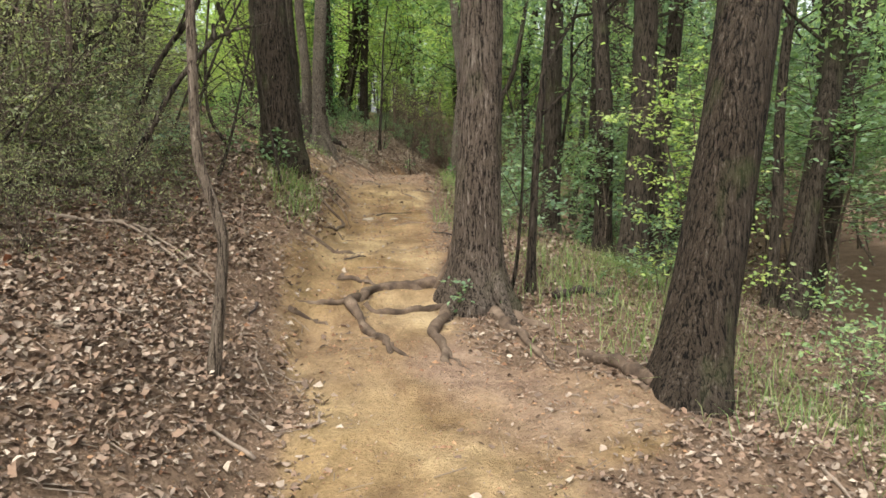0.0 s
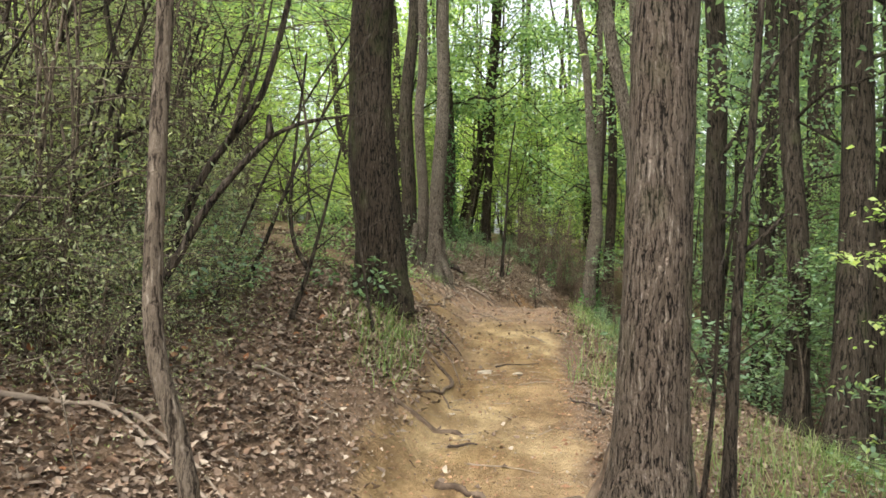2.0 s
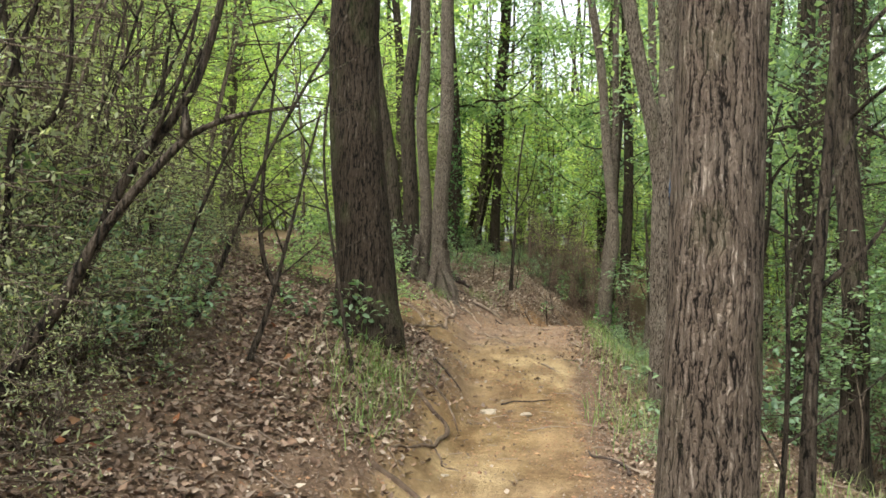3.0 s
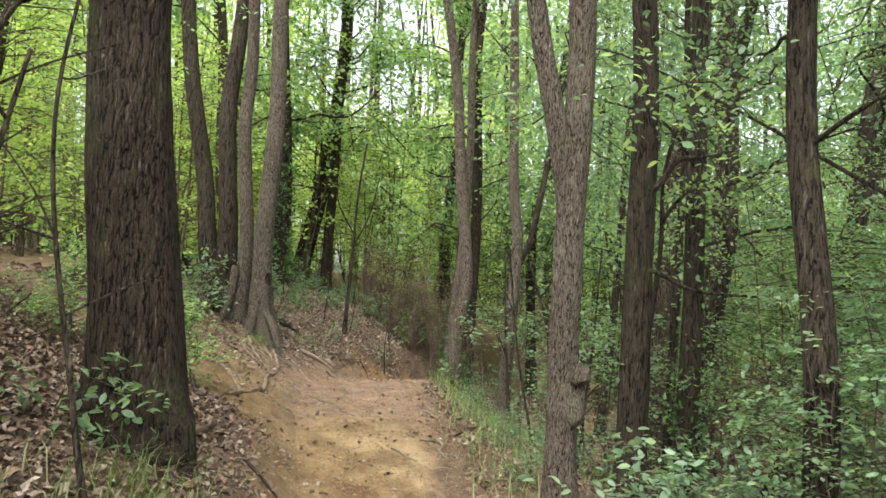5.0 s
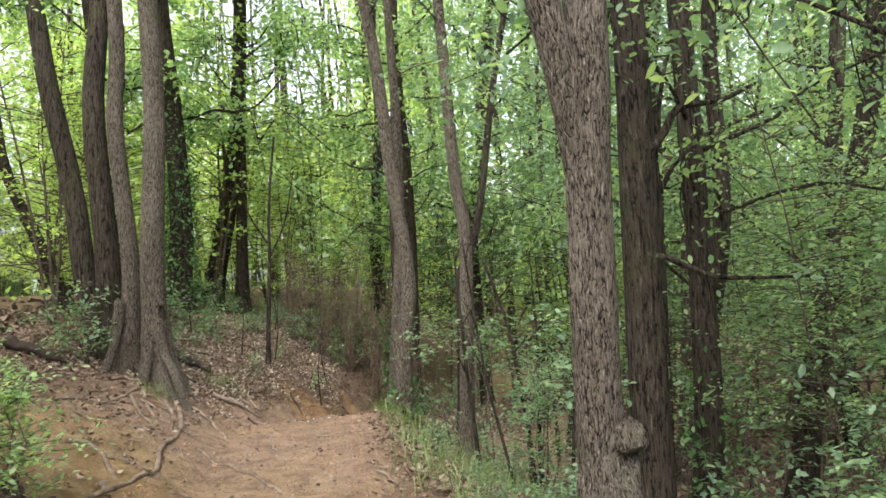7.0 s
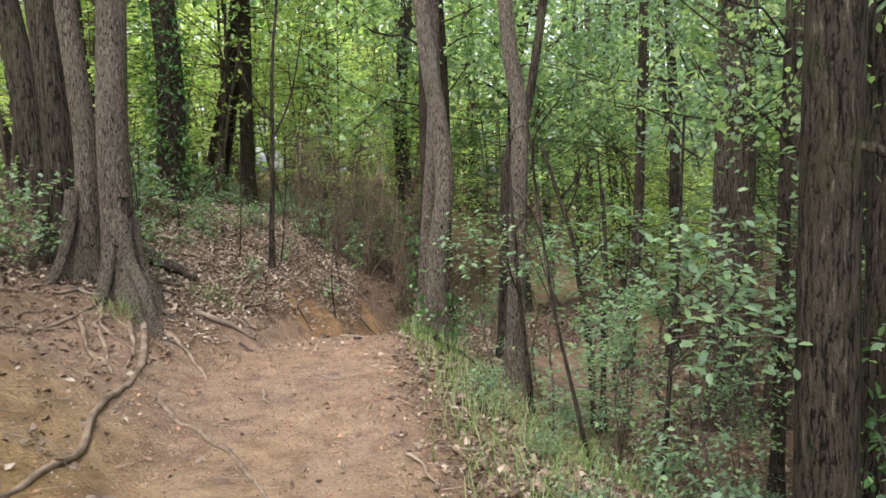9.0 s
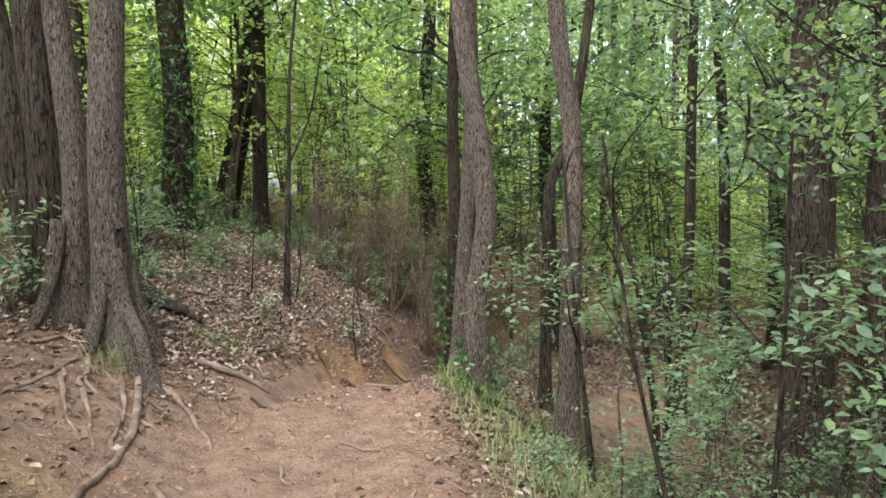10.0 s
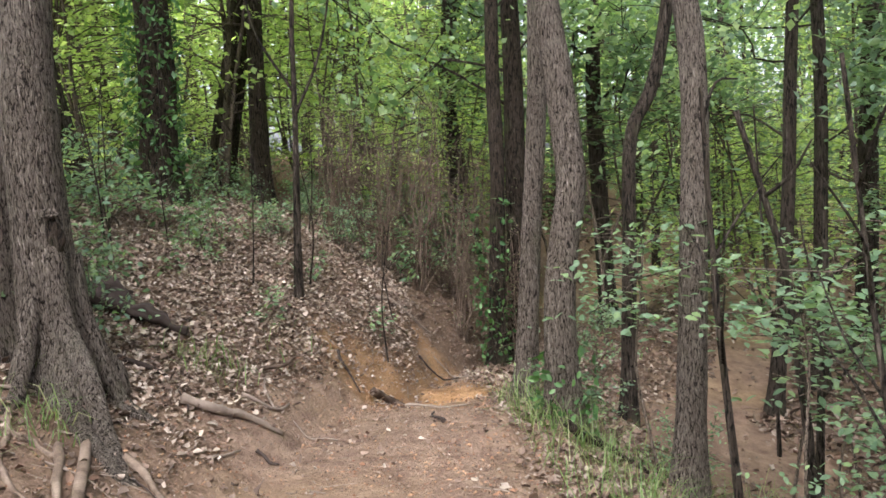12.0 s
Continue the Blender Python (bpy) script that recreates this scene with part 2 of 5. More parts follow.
BARK_ROOT = root_wood("root_bark", (0.035, 0.024, 0.017), (0.088, 0.061, 0.043), (0.165, 0.122, 0.088))
ROOT_PALE = root_wood("pale_root", (0.08, 0.056, 0.039), (0.17, 0.124, 0.09), (0.27, 0.208, 0.157))
rng = np.random.default_rng(7)

# ---- lie of the land ----
LATTICE = np.random.default_rng(3).random((256, 256))


def value_noise(x, y):
    x, y = np.asarray(x, float), np.asarray(y, float)
    i, j = np.floor(x).astype(int), np.floor(y).astype(int)
    u, v = x - i, y - j
    u, v = u * u * (3 - 2 * u), v * v * (3 - 2 * v)
    a, b = LATTICE[i % 256, j % 256], LATTICE[(i + 1) % 256, j % 256]
    c, d = LATTICE[i % 256, (j + 1) % 256], LATTICE[(i + 1) % 256, (j + 1) % 256]
    return (a * (1 - u) + b * u) * (1 - v) + (c * (1 - u) + d * u) * v - 0.5


def fbm(x, y, octaves=3):
    return sum(value_noise(x * 2 ** k + 17 * k, y * 2 ** k + 5 * k) / 2 ** k for k in range(octaves))


def eased(y, ys, vs):
    """A line through a few stations, its corners rounded."""
    return sum(np.interp(y + o, ys, vs) for o in (-0.6, -0.3, 0, 0.3, 0.6)) / 5


def trail_x(y):
    return eased(y, [-20, 0, 3.4, 6, 9.3, 12.5, 15, 17, 18.5, 20, 22, 25, 29, 34, 60], [0.3, -0.1, -0.3, -0.62, -0.64, -0.95, -1.05, -0.75, -0.3, 0.4, 1.5, 2.9, 5, 7.8, 20])


def trail_z(y):
    return eased(y, [-20, 0, 4.7, 5.6, 7, 9.5, 12.4, 14.6, 16.5, 17.5, 18.8, 21, 25, 30, 60], [-0.5, 0, 0.2, 0.33, 0.5, 0.5, 0.7, 0.74, 0.6, 0.42, 0.13, -0.2, -0.5, -0.7, -0.9])


def trail_half(y):
    return eased(y, [0, 3.4, 5.5, 9, 12.5, 15, 17, 19, 25], [0.85, 0.8, 0.52, 0.5, 0.8, 0.8, 0.62, 0.45, 0.7])


def smooth(a, lo, hi):
    a = np.clip((a - lo) / (hi - lo), 0, 1)
    return a * a * (3 - 2 * a)


def land(x, y):
    x, y = np.asarray(x, float), np.asarray(y, float)
    d, w, z = x - trail_x(y), trail_half(y), trail_z(y)
    e = np.maximum(0, -d - w * 0.6)
    up = eased(y, [0, 8, 9.3, 11, 12.7, 15, 16.2, 17.5, 18.4, 20.6, 25, 40], [1.0, 1.0, 1.05, 0.95, 0.9, 1.1, 1.1, 1.2, 1.5, 1.9, 2.3, 2.5])
    run = eased(y, [0, 5, 8, 9.3, 11, 12.7, 15, 16.2, 17.5, 18.4, 20.6, 25], [1.4, 1.4, 0.9, 0.8, 1.2, 1.8, 2.0, 1.5, 1.1, 1.0, 1.3, 2.0])
    left = up * (1 - np.exp(-e / run)) + 0.05 * np.minimum(e, 12)
    f = np.maximum(0, d - w * 0.7)
    fall = eased(y, [9, 15, 30], [3.2, 1.6, 2.5])
    right = -np.maximum(0, z + 0.65) * (1 - np.exp(-(f / fall) ** 2))
    line = np.interp(x, [-1.1, -0.6, -0.35, 0.2], [5.5, 5.5, 5.82, 5.82])
    step = 0.06 * (smooth(y - line, -0.10, 0.04) - smooth(y - line, -0.9, 0.9)) * (1 - smooth(np.abs(x + 0.4), 0.5, 0.9))
    low_x = np.interp(y, [16.5, 18.9, 21.3, 23.8, 27, 32], [0.9, 2.1, 3.67, 4.96, 6.4, 9.5])
    rise = 1.5 * smooth(x - low_x, 1.0, 5.0) * smooth(y, 17, 20) * (1 - smooth(y, 36, 48))
    bowl = np.hypot((x + 0.45) / 0.8, (y - 18.15) / 0.62)
    scoop = -0.20 * (1 - smooth(bowl + 0.3 * fbm(x * 3, y * 3), 0.45, 0.95))
    rough = np.clip(np.abs(d) / w, 0.4, 1.5)
    return z + left + right + step + rise + scoop + 0.09 * rough * fbm(x * 0.9, y * 0.9) + 0.045 * fbm(x * 3.1 + 9, y * 3.1)


def on(x, y, lift=0.0):
    return float(land(x, y)) + lift


def worn(x, y):
    """Bare clay: the trail, its fork to the left past the big oak, and an opening in the wood."""
    early = 1 - smooth(y, 4.0, 5.4)
    d, w = np.abs(x - trail_x(y) - 0.2 * early), trail_half(y) * (1 - 0.24 * early)
    wob = 0.35 * fbm(x * 1.3 + 4, y * 1.3)
    a = (1 - smooth(d / w + wob, 0.7, 1.4)) * (1 - smooth(y, 17.4, 18.6) * (1 - smooth(y, 22, 24)))
    ty = 11.6 + (-1.5 - x) * 0.9
    b = (1 - smooth(np.abs(y - ty) + 0.6 * wob, 0.5, 1.1)) * (x < -1.0) * (x > -7)
    c = 1 - smooth(np.hypot((x + 6.6) / 1.6, (y - 20) / 3.2) + wob, 0.6, 1.2)
    lower = np.interp(y, [16.5, 18.9, 21.3, 23.8, 27, 32], [0.9, 2.1, 3.67, 4.96, 6.4, 9.5])
    low = (1 - smooth(np.abs(x - lower) / 0.55 + wob, 0.5, 1.2)) * smooth(y, 16.6, 17.6) * (1 - smooth(y, 30, 33))
    g = (1 - smooth(np.hypot((x - 2.2) / 0.8, (y - 18.3) / 1.0) + wob, 0.5, 1.1)) * 0.9
    foot = 0.8 * (1 - smooth(np.hypot((x + 2.1) / 1.0, (y - 13.7) / 1.6) + wob, 0.5, 1.15))
    k = (1 - smooth(np.hypot((x - 0.55) / 0.75, (y - 3.9) / 0.75) + wob, 0.6, 1.1)) * 0.85
    return np.maximum(np.maximum(np.maximum(a, k), b), np.maximum(np.maximum(np.maximum(c, foot), low), g))


def trodden(x, y):
    """How far the feet have kept leaves away, wider than the bare clay."""
    early = 1 - smooth(y, 4.0, 5.4)
    d, w = np.abs(x - trail_x(y) - 0.2 * early), trail_half(y) * (1 - 0.24 * early)
    clump = 0.75 * (1 - smooth(np.hypot((x + 2.0) / 1.5, (y - 14.6) / 1.7) + 0.7 * fbm(x * 2.1, y * 2.1), 0.5, 1.2))
    fringe = 0.7 * (1 - smooth(np.hypot((x - 0.75) / 0.8, (y - 5.0) / 1.0) + 0.7 * fbm(x * 2, y * 2), 0.5, 1.2))
    return np.maximum(np.maximum(np.maximum(clump, fringe), worn(x, y)), (0.85 - 0.35 * smooth(y, 13, 16)) * (1 - smooth(d / w + 0.7 * fbm(x * 1.4, y * 1.4), 0.9, 1.9)))


def raw_bank(x, y):
    """The raw clay face where the bank has slipped at the bend."""
    d = x - trail_x(y)
    a = np.hypot((x + 0.5) / 0.85, (y - 18.2) / 0.7)
    b = np.hypot((x + 0.15) / 0.6, (y - 18.5) / 1.2)
    return (1 - smooth(np.minimum(a, b) + 0.5 * fbm(x * 2, y * 2) + 0.25 * fbm(x * 7, y * 7), 0.3, 1.15)) * (1 - smooth(d, 0.3, 0.6))


# ---- mesh tools ----
def raw_mesh(name, verts, faces, flat=False):
    """A mesh from arrays: vertices (n, 3) and equal-sided faces (m, k)."""
    verts, faces = np.asarray(verts, np.float32), np.asarray(faces, np.int32)
    me = bpy.data.meshes.new(name)
    m, k = faces.shape
    me.vertices.add(len(verts))
    me.vertices.foreach_set("co", verts.ravel())
    me.loops.add(m * k)
    me.loops.foreach_set("vertex_index", faces.ravel())
    me.polygons.add(m)
    me.polygons.foreach_set("loop_start", np.arange(0, m * k, k, dtype=np.int32))
    me.polygons.foreach_set("use_smooth", np.full(m, not flat))
    me.update(calc_edges=True)
    return me


def thing(name, at, label, category, group="", kind=""):
    ob = new(name)
    ob.empty_display_size = 0.2
    ob.location = at
    return tagged(ob, label, category, group, kind)


def part(name, me, mat, parent, label="", kind=""):
    me.materials.append(mat)
    ob = new(name, me)
    ob.parent = parent
    return tagged(ob, label, kind=kind)


def solo(name, me, mat, at, label, category, group="", kind=""):
    me.materials.append(mat)
    ob = new(name, me)
    ob.location = at
    return tagged(ob, label, category, group, kind)


def curve_through(points, step):
    """Points along a smooth curve (Catmull-Rom) through a few stations."""
    p = np.asarray(points, float)
    p = np.vstack([2 * p[0] - p[1], p, 2 * p[-1] - p[-2]])
    out = []
    for i in range(1, len(p) - 2):
        n = max(2, int(np.linalg.norm(p[i + 1] - p[i]) / step))
        t = np.linspace(0, 1, n, endpoint=False)[:, None]
        out.append(0.5 * (2 * p[i] + (p[i + 1] - p[i - 1]) * t + (2 * p[i - 1] - 5 * p[i] + 4 * p[i + 1] - p[i + 2]) * t ** 2 + (3 * p[i] - p[i - 1] - 3 * p[i + 1] + p[i + 2]) * t ** 3))
    out.append(p[-2][None])
    return np.vstack(out)


def tube(path, radii, sides, swell=None):
    """Verts and quads of a closed tube; swell(angle, along) scales its rings."""
    path = np.asarray(path, float)
    n = len(path)
    radii = np.broadcast_to(np.asarray(radii, float), (n,))
    tan = np.gradient(path, axis=0)
    tan /= np.linalg.norm(tan, axis=1)[:, None] + 1e-9
    ref = np.array([0, 0, 1.0]) if abs(tan[:, 2]).mean() < 0.7 else np.array([1.0, 0, 0])
    u = np.cross(np.broadcast_to(ref, tan.shape), tan)
    u /= np.linalg.norm(u, axis=1)[:, None] + 1e-9
    v = np.cross(tan, u)
    a = np.linspace(0, 2 * np.pi, sides, endpoint=False)
    r = radii[:, None] * np.ones(sides)
    if swell is not None:
        r = r * swell(a[None, :], np.arange(n)[:, None])
    verts = (path[:, None] + r[..., None] * (np.cos(a)[None, :, None] * u[:, None] + np.sin(a)[None, :, None] * v[:, None])).reshape(-1, 3)
    i, j = np.meshgrid(np.arange(n - 1), np.arange(sides), indexing="ij")
    k = (j + 1) % sides
    quads = np.stack([i * sides + j, i * sides + k, (i + 1) * sides + k, (i + 1) * sides + j], -1).reshape(-1, 4)
    ends = []
    for ring, flip in ((0, True), (n - 1, False)):
        c = len(verts)
        verts = np.vstack([verts, path[ring][None]])
        for s in range(0, sides, 2):
            q = [c, ring * sides + s, ring * sides + (s + 1) % sides, ring * sides + (s + 2) % sides]
            ends.append(q[::-1] if flip else q)
    return verts, np.vstack([quads, np.array(ends)])


def joined(pieces):
    vs, fs, k = [], [], 0
    for v, f in pieces:
        vs.append(v)
        fs.append(f + k)
        k += len(v)
    return np.vstack(vs), np.vstack(fs)


LEAF_FULL = np.array([[0, 0, 0], [0.24, 0.3, 0.06], [0.26, 0.68, 0.05], [0, 1.05, -0.08], [-0.26, 0.68, 0.05], [-0.24, 0.3, 0.06]])
FULL_FACES = np.array([[0, 1, 2, 3], [0, 3, 4, 5]])
LEAF_KITE = np.array([[0, 0, 0], [0.32, 0.5, 0.05], [0, 1.0, -0.05], [-0.32, 0.5, 0.05]])
KITE_FACES = np.array([[0, 1, 2, 3]])


LEAF_CURL = np.array([[0, 0, 0], [0.34, 0.22, 0.12], [0.20, 0.72, 0.15], [0.05, 1.0, 0.02], [-0.34, 0.60, 0.10], [-0.16, 0.26, 0.13]])


def leaves(at, size, gen, tilt=0.5, full=False, lift=0.0, slim=1.0, dead=False):
    """Leaf blades at the given places: random heading, tilted about their stalk."""
    at = np.asarray(at, float)
    n = len(at)
    shape, faces = (LEAF_FULL, FULL_FACES) if full else (LEAF_KITE, KITE_FACES)
    shape = LEAF_CURL if dead else shape
    s = size * (gen.uniform(0.35, 1.4, n) if dead else gen.uniform(0.6, 1.25, n))
    head = gen.uniform(0, 2 * np.pi, n)
    pitch = gen.normal(lift, tilt, n)
    roll = gen.normal(0, tilt, n)
    y = np.stack([np.cos(head) * np.cos(pitch), np.sin(head) * np.cos(pitch), np.sin(pitch)], -1)
    side = np.stack([np.sin(head), -np.cos(head), np.zeros(n)], -1)
    up = np.cross(side, y)
    x = side * np.cos(roll)[:, None] + up * np.sin(roll)[:, None]
    z = np.cross(x, y)
    loc = shape * np.array([slim, 1, 1])
    v = at[:, None] + s[:, None, None] * (loc[None, :, 0:1] * x[:, None] + loc[None, :, 1:2] * y[:, None] + loc[None, :, 2:3] * z[:, None])
    if dead:
        v += gen.normal(0, 0.09, v.shape) * s[:, None, None]
    k = len(shape)
    f = (faces[None] + (np.arange(n) * k)[:, None, None]).reshape(-1, 4)
    return v.reshape(-1, 3), f


# ---- ground ----
def grade(lo, hi, fine, near_lo, near_hi, far):
    """Station lines: close together in the near stretch, ever wider beyond."""
    mid = list(np.arange(near_lo, near_hi, fine))
    step, a = fine, near_lo
    below = []
    while a > lo:
        step *= 1.16
        a -= min(step, far)
        below.append(a)
    step, b = fine, mid[-1]
    above = []
    while b < hi:
        step *= 1.16
        b += min(step, far)
        above.append(b)
    return np.array(below[::-1] + mid + above)


def build_ground():
    gx, gy = grade(-400, 400, 0.05, -3.4, 2.2, 60), grade(-300, 600, 0.05, 2.6, 19.5, 60)
    x, y = np.meshgrid(gx, gy)
    near = smooth(-np.hypot(x, y - 10), -60, -30)
    z = land(x, y) * near + (1 - near) * (0.6 + 2.4 * smooth(-x, -5, 10))
    z += (0.012 * fbm(x * 9, y * 9) + 0.007 * fbm(x * 26, y * 26)) * near
    z -= 0.10 * raw_bank(x, y) * (0.5 + fbm(x * 4, y * 4))
    ny, nx = x.shape
    i, j = np.meshgrid(np.arange(ny - 1), np.arange(nx - 1), indexing="ij")
    f = np.stack([i * nx + j, i * nx + j + 1, (i + 1) * nx + j + 1, (i + 1) * nx + j], -1).reshape(-1, 4)
    me = raw_mesh("ground", np.stack([x, y, z], -1).reshape(-1, 3), f)
    far = smooth(np.hypot(x, y - 10), 24, 32)
    for name, v in (("worn", worn(x, y)), ("raw", raw_bank(x, y)), ("meadow", far), ("rosy", np.clip(smooth(y, 9.5, 13.5) * (0.75 + 0.6 * fbm(x * 1.1, y * 1.1)) * (1 - 0.85 * smooth(-x, 1.35, 1.9) * (1 - smooth(y, 13.0, 13.9))) + 0.5 * fbm(x * 0.8 + 7, y * 0.8) + 0.75 * (1 - smooth(np.hypot((x - 0.75) / 0.9, (y - 4.5) / 1.3) + 0.5 * fbm(x * 2, y * 2), 0.5, 1.1)), 0, 0.9))):
        me.attributes.new(name, "FLOAT", "POINT").data.foreach_set("value", v.ravel().astype(np.float32))
    me.materials.append(EARTH)
    return tagged(new("ground", me), "woodland ground with a worn orange clay trail", "ground", kind="structure")


build_ground()


# ---- trees ----
def trunk_mesh(axis, radius, gen, flare=0.45, sides=36, step=0.05, taper=0.5, lobes=5, relief=0.05):
    """A tapered, slightly knobbly trunk with a flared foot, in its own axes."""
    path = curve_through(axis, step)
    h = np.concatenate([[0], np.cumsum(np.linalg.norm(np.diff(path, axis=0), axis=1))])
    total = h[-1]
    wob = np.stack([value_noise(h * 0.7 + gen.uniform(0, 99), h * 0), value_noise(h * 0.7 + gen.uniform(0, 99), h * 0), 0 * h], -1)
    path = path + wob * radius * 0.25 * np.minimum(1, h / 0.5)[:, None]
    r = radius * (1 - taper * (h / total) ** 0.9) * (1 + flare * np.exp(-np.maximum(h - 0.15, 0) / 0.22))
    seed, turn = gen.uniform(0, 99), gen.uniform(0, 6)

    def swell(a, i):
        hh = h[i]
        foot = np.exp(-np.maximum(hh - 0.1, 0) / 0.25)
        ridges = value_noise(a * 36 / (2 * np.pi) * sides / 72 + seed, hh * 5)
        return 1 + 0.22 * flare * foot * np.cos(lobes * a + turn) + relief * ridges + 0.05 * value_noise(np.cos(a) * 1.6 + seed, hh * 1.5)

    return tube(path, r, sides, swell), path, r


def limbs_and_crown(path, gen, start, count, reach, leaf, per, radius, full=False):
    """Limbs that leave the trunk above a height, and leaves clustered along their outer part."""
    tops = np.argmin(np.abs(path[:, 2] - start))
    limb, at = [], []
    for k in range(count):
        i = int(tops + (len(path) - 1 - tops) * (k + gen.uniform(0, 0.9)) / count)
        i = min(i, len(path) - 1)
        az, up = gen.uniform(0, 2 * np.pi), gen.uniform(0.15, 0.8)
        d = np.array([math.cos(az), math.sin(az), up])
        n = reach * gen.uniform(0.6, 1.1) * (1 - 0.4 * k / count)
        p = [path[i], path[i] + d * n * 0.22 + gen.normal(0, 0.07, 3), path[i] + d * n * 0.45 + gen.normal(0, 0.16, 3), path[i] + d * n * 0.75 + gen.normal(0, 0.24, 3), path[i] + d * n + gen.normal(0, 0.3, 3) - [0, 0, 0.15 * n]]
        c = curve_through(p, 0.2)
        own = []
        for _ in range(7):
            q = c[gen.integers(len(c) // 3, len(c))]
            e = q + gen.normal(0, 0.45, 3) * n * 0.35
            tw = curve_through([q, (q + e) / 2 + gen.normal(0, 0.08, 3), e], 0.25)
            own.append(tube(tw, np.linspace(radius * 0.3, 0.006, len(tw)), 4))
            at.append(tw[gen.integers(0, len(tw), per)] + gen.normal(0, 0.22, (per, 3)) * [1, 1, 0.6])
        limb.append((tube(c, np.linspace(radius, radius * 0.15, len(c)), 6), joined(own)))
    return limb, leaves(np.vstack(at), leaf, gen, 0.6, full)


def tree(name, axis, radius, mat, label, seed, crown=LEAF_LIGHT, start=5.0, count=6, reach=2.4, leaf=0.11, per=12, height=9.0, group="", full=False, branch=0.3, **shape):
    """A tree whose trunk passes through the given stations and goes on to its full height."""
    gen = np.random.default_rng(seed)
    a = np.array(axis, float)
    foot = on(a[0, 0], a[0, 1])
    a[0, 2] = foot - 0.12
    last = a[-1] - a[-2]
    last = last / np.linalg.norm(last)
    lean = np.array([last[0] * 0.6, last[1] * 0.6, 1.0])
    while a[-1, 2] < height:
        a = np.vstack([a, a[-1] + lean * 2.0 + np.append(gen.normal(0, 0.12, 2), 0)])
    base = np.array([a[0, 0], a[0, 1], foot])
    body, path, r = trunk_mesh(a - base, radius, gen, **shape)
    t = thing(name, base, label, "tree", group)
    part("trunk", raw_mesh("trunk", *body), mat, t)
    limb, green = limbs_and_crown(path, gen, start, count, reach, leaf, per, radius * branch, full)
    for piece, twigs in limb:
        bough = part("limb", raw_mesh("limb", *piece), mat, t)
        part("twig_work", raw_mesh("twig_work", *twigs), mat, bough, kind="stuff")
    part("crown", raw_mesh("crown", *green), crown, t, kind="stuff")
    return t


def root(parent, stations, r0, r1, seed, mat=BARK_ROOT, sunk=0.3, name="root", sides=12):
    """A root that creeps over the ground, partly buried, under its tree."""
    gen = np.random.default_rng(seed)
    base = np.array(parent.location)
    p = np.array([[x, y, 0] for x, y in stations], float)
    c = curve_through(p, 0.04)
    t = np.linspace(0, 1, len(c))
    rad = (r0 + (r1 - r0) * t) * (0.92 + 0.45 * value_noise(t * 13 + seed, t * 0))
    c[:, :2] += np.stack([value_noise(t * 8 + seed, t * 0), value_noise(t * 8 + seed + 40, t * 0)], -1) * 0.035
    c[:, 2] = land(c[:, 0], c[:, 1]) + rad * (0.85 - 2 * sunk) + 0.012 * value_noise(t * 9 + seed, t * 0 + 3)
    c[-3:, 2] -= rad[-3:] * np.array([0.5, 1.2, 2.0])
    k = gen.uniform(0, 50)
    v, f = tube(c - base, rad, max(sides, 16), lambda a, i: (1 + 0.30 * value_noise(a * 1.7 + k, i * 0.12) + 0.16 * value_noise(a * 4.5 + k, i * 0.3)) * 0.95)
    return part(name, raw_mesh(name, v, f), mat, parent)


T1 = tree("leaning_oak", [(1.26, 4.2, 0), (1.42, 4.33, 0.86), (1.59, 4.5, 2.16)], 0.182, BARK_DARK, "leaning oak with dark furrowed bark beside the trail", 1, flare=0.35, sides=72, step=0.03, height=9)
T2 = tree("rooted_oak", [(0.22, 5.78, 0), (0.238, 5.80, 1.23), (0.275, 5.85, 2.6)], 0.166, BARK_OAK, "oak with ridged grey-brown bark and roots across the trail", 2, flare=0.75, sides=72, step=0.03, lobes=4)
T3 = tree("big_oak", [(-1.65, 8.82, 0), (-1.70, 8.82, 1.6), (-1.82, 8.86, 3.2)], 0.21, BARK_DARK, "thick oak with dark furrowed bark on the bank", 3, flare=0.3, sides=84, step=0.03)
T4A = tree("clustered_tree", [(-2.30, 15.85, 0), (-2.32, 15.85, 2.4), (-2.24, 15.88, 4.2)], 0.132, BARK_GREY, "straight grey trunk of a clump of four", 4, flare=0.9, sides=56, step=0.04, group="clump of trunks", start=5)
T4B = tree("clustered_tree", [(-2.66, 15.95, 0), (-2.57, 15.97, 2.3), (-2.68, 16.0, 3.8), (-2.62, 16.0, 4.8)], 0.10, BARK_GREY, "slim grey trunk of a clump of four", 5, flare=0.7, sides=44, step=0.04, group="clump of trunks", start=5)
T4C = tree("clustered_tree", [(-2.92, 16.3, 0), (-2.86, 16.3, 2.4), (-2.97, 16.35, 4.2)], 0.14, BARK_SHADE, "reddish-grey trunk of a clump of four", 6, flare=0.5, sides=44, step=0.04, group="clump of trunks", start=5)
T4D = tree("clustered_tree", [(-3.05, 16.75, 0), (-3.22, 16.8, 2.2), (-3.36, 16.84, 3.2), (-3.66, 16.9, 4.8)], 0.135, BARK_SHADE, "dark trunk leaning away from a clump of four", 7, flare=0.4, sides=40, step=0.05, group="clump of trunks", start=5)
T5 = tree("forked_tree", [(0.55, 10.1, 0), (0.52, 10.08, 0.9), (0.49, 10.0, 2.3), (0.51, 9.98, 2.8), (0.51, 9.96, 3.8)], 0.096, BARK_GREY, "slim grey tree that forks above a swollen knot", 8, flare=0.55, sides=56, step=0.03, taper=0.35)
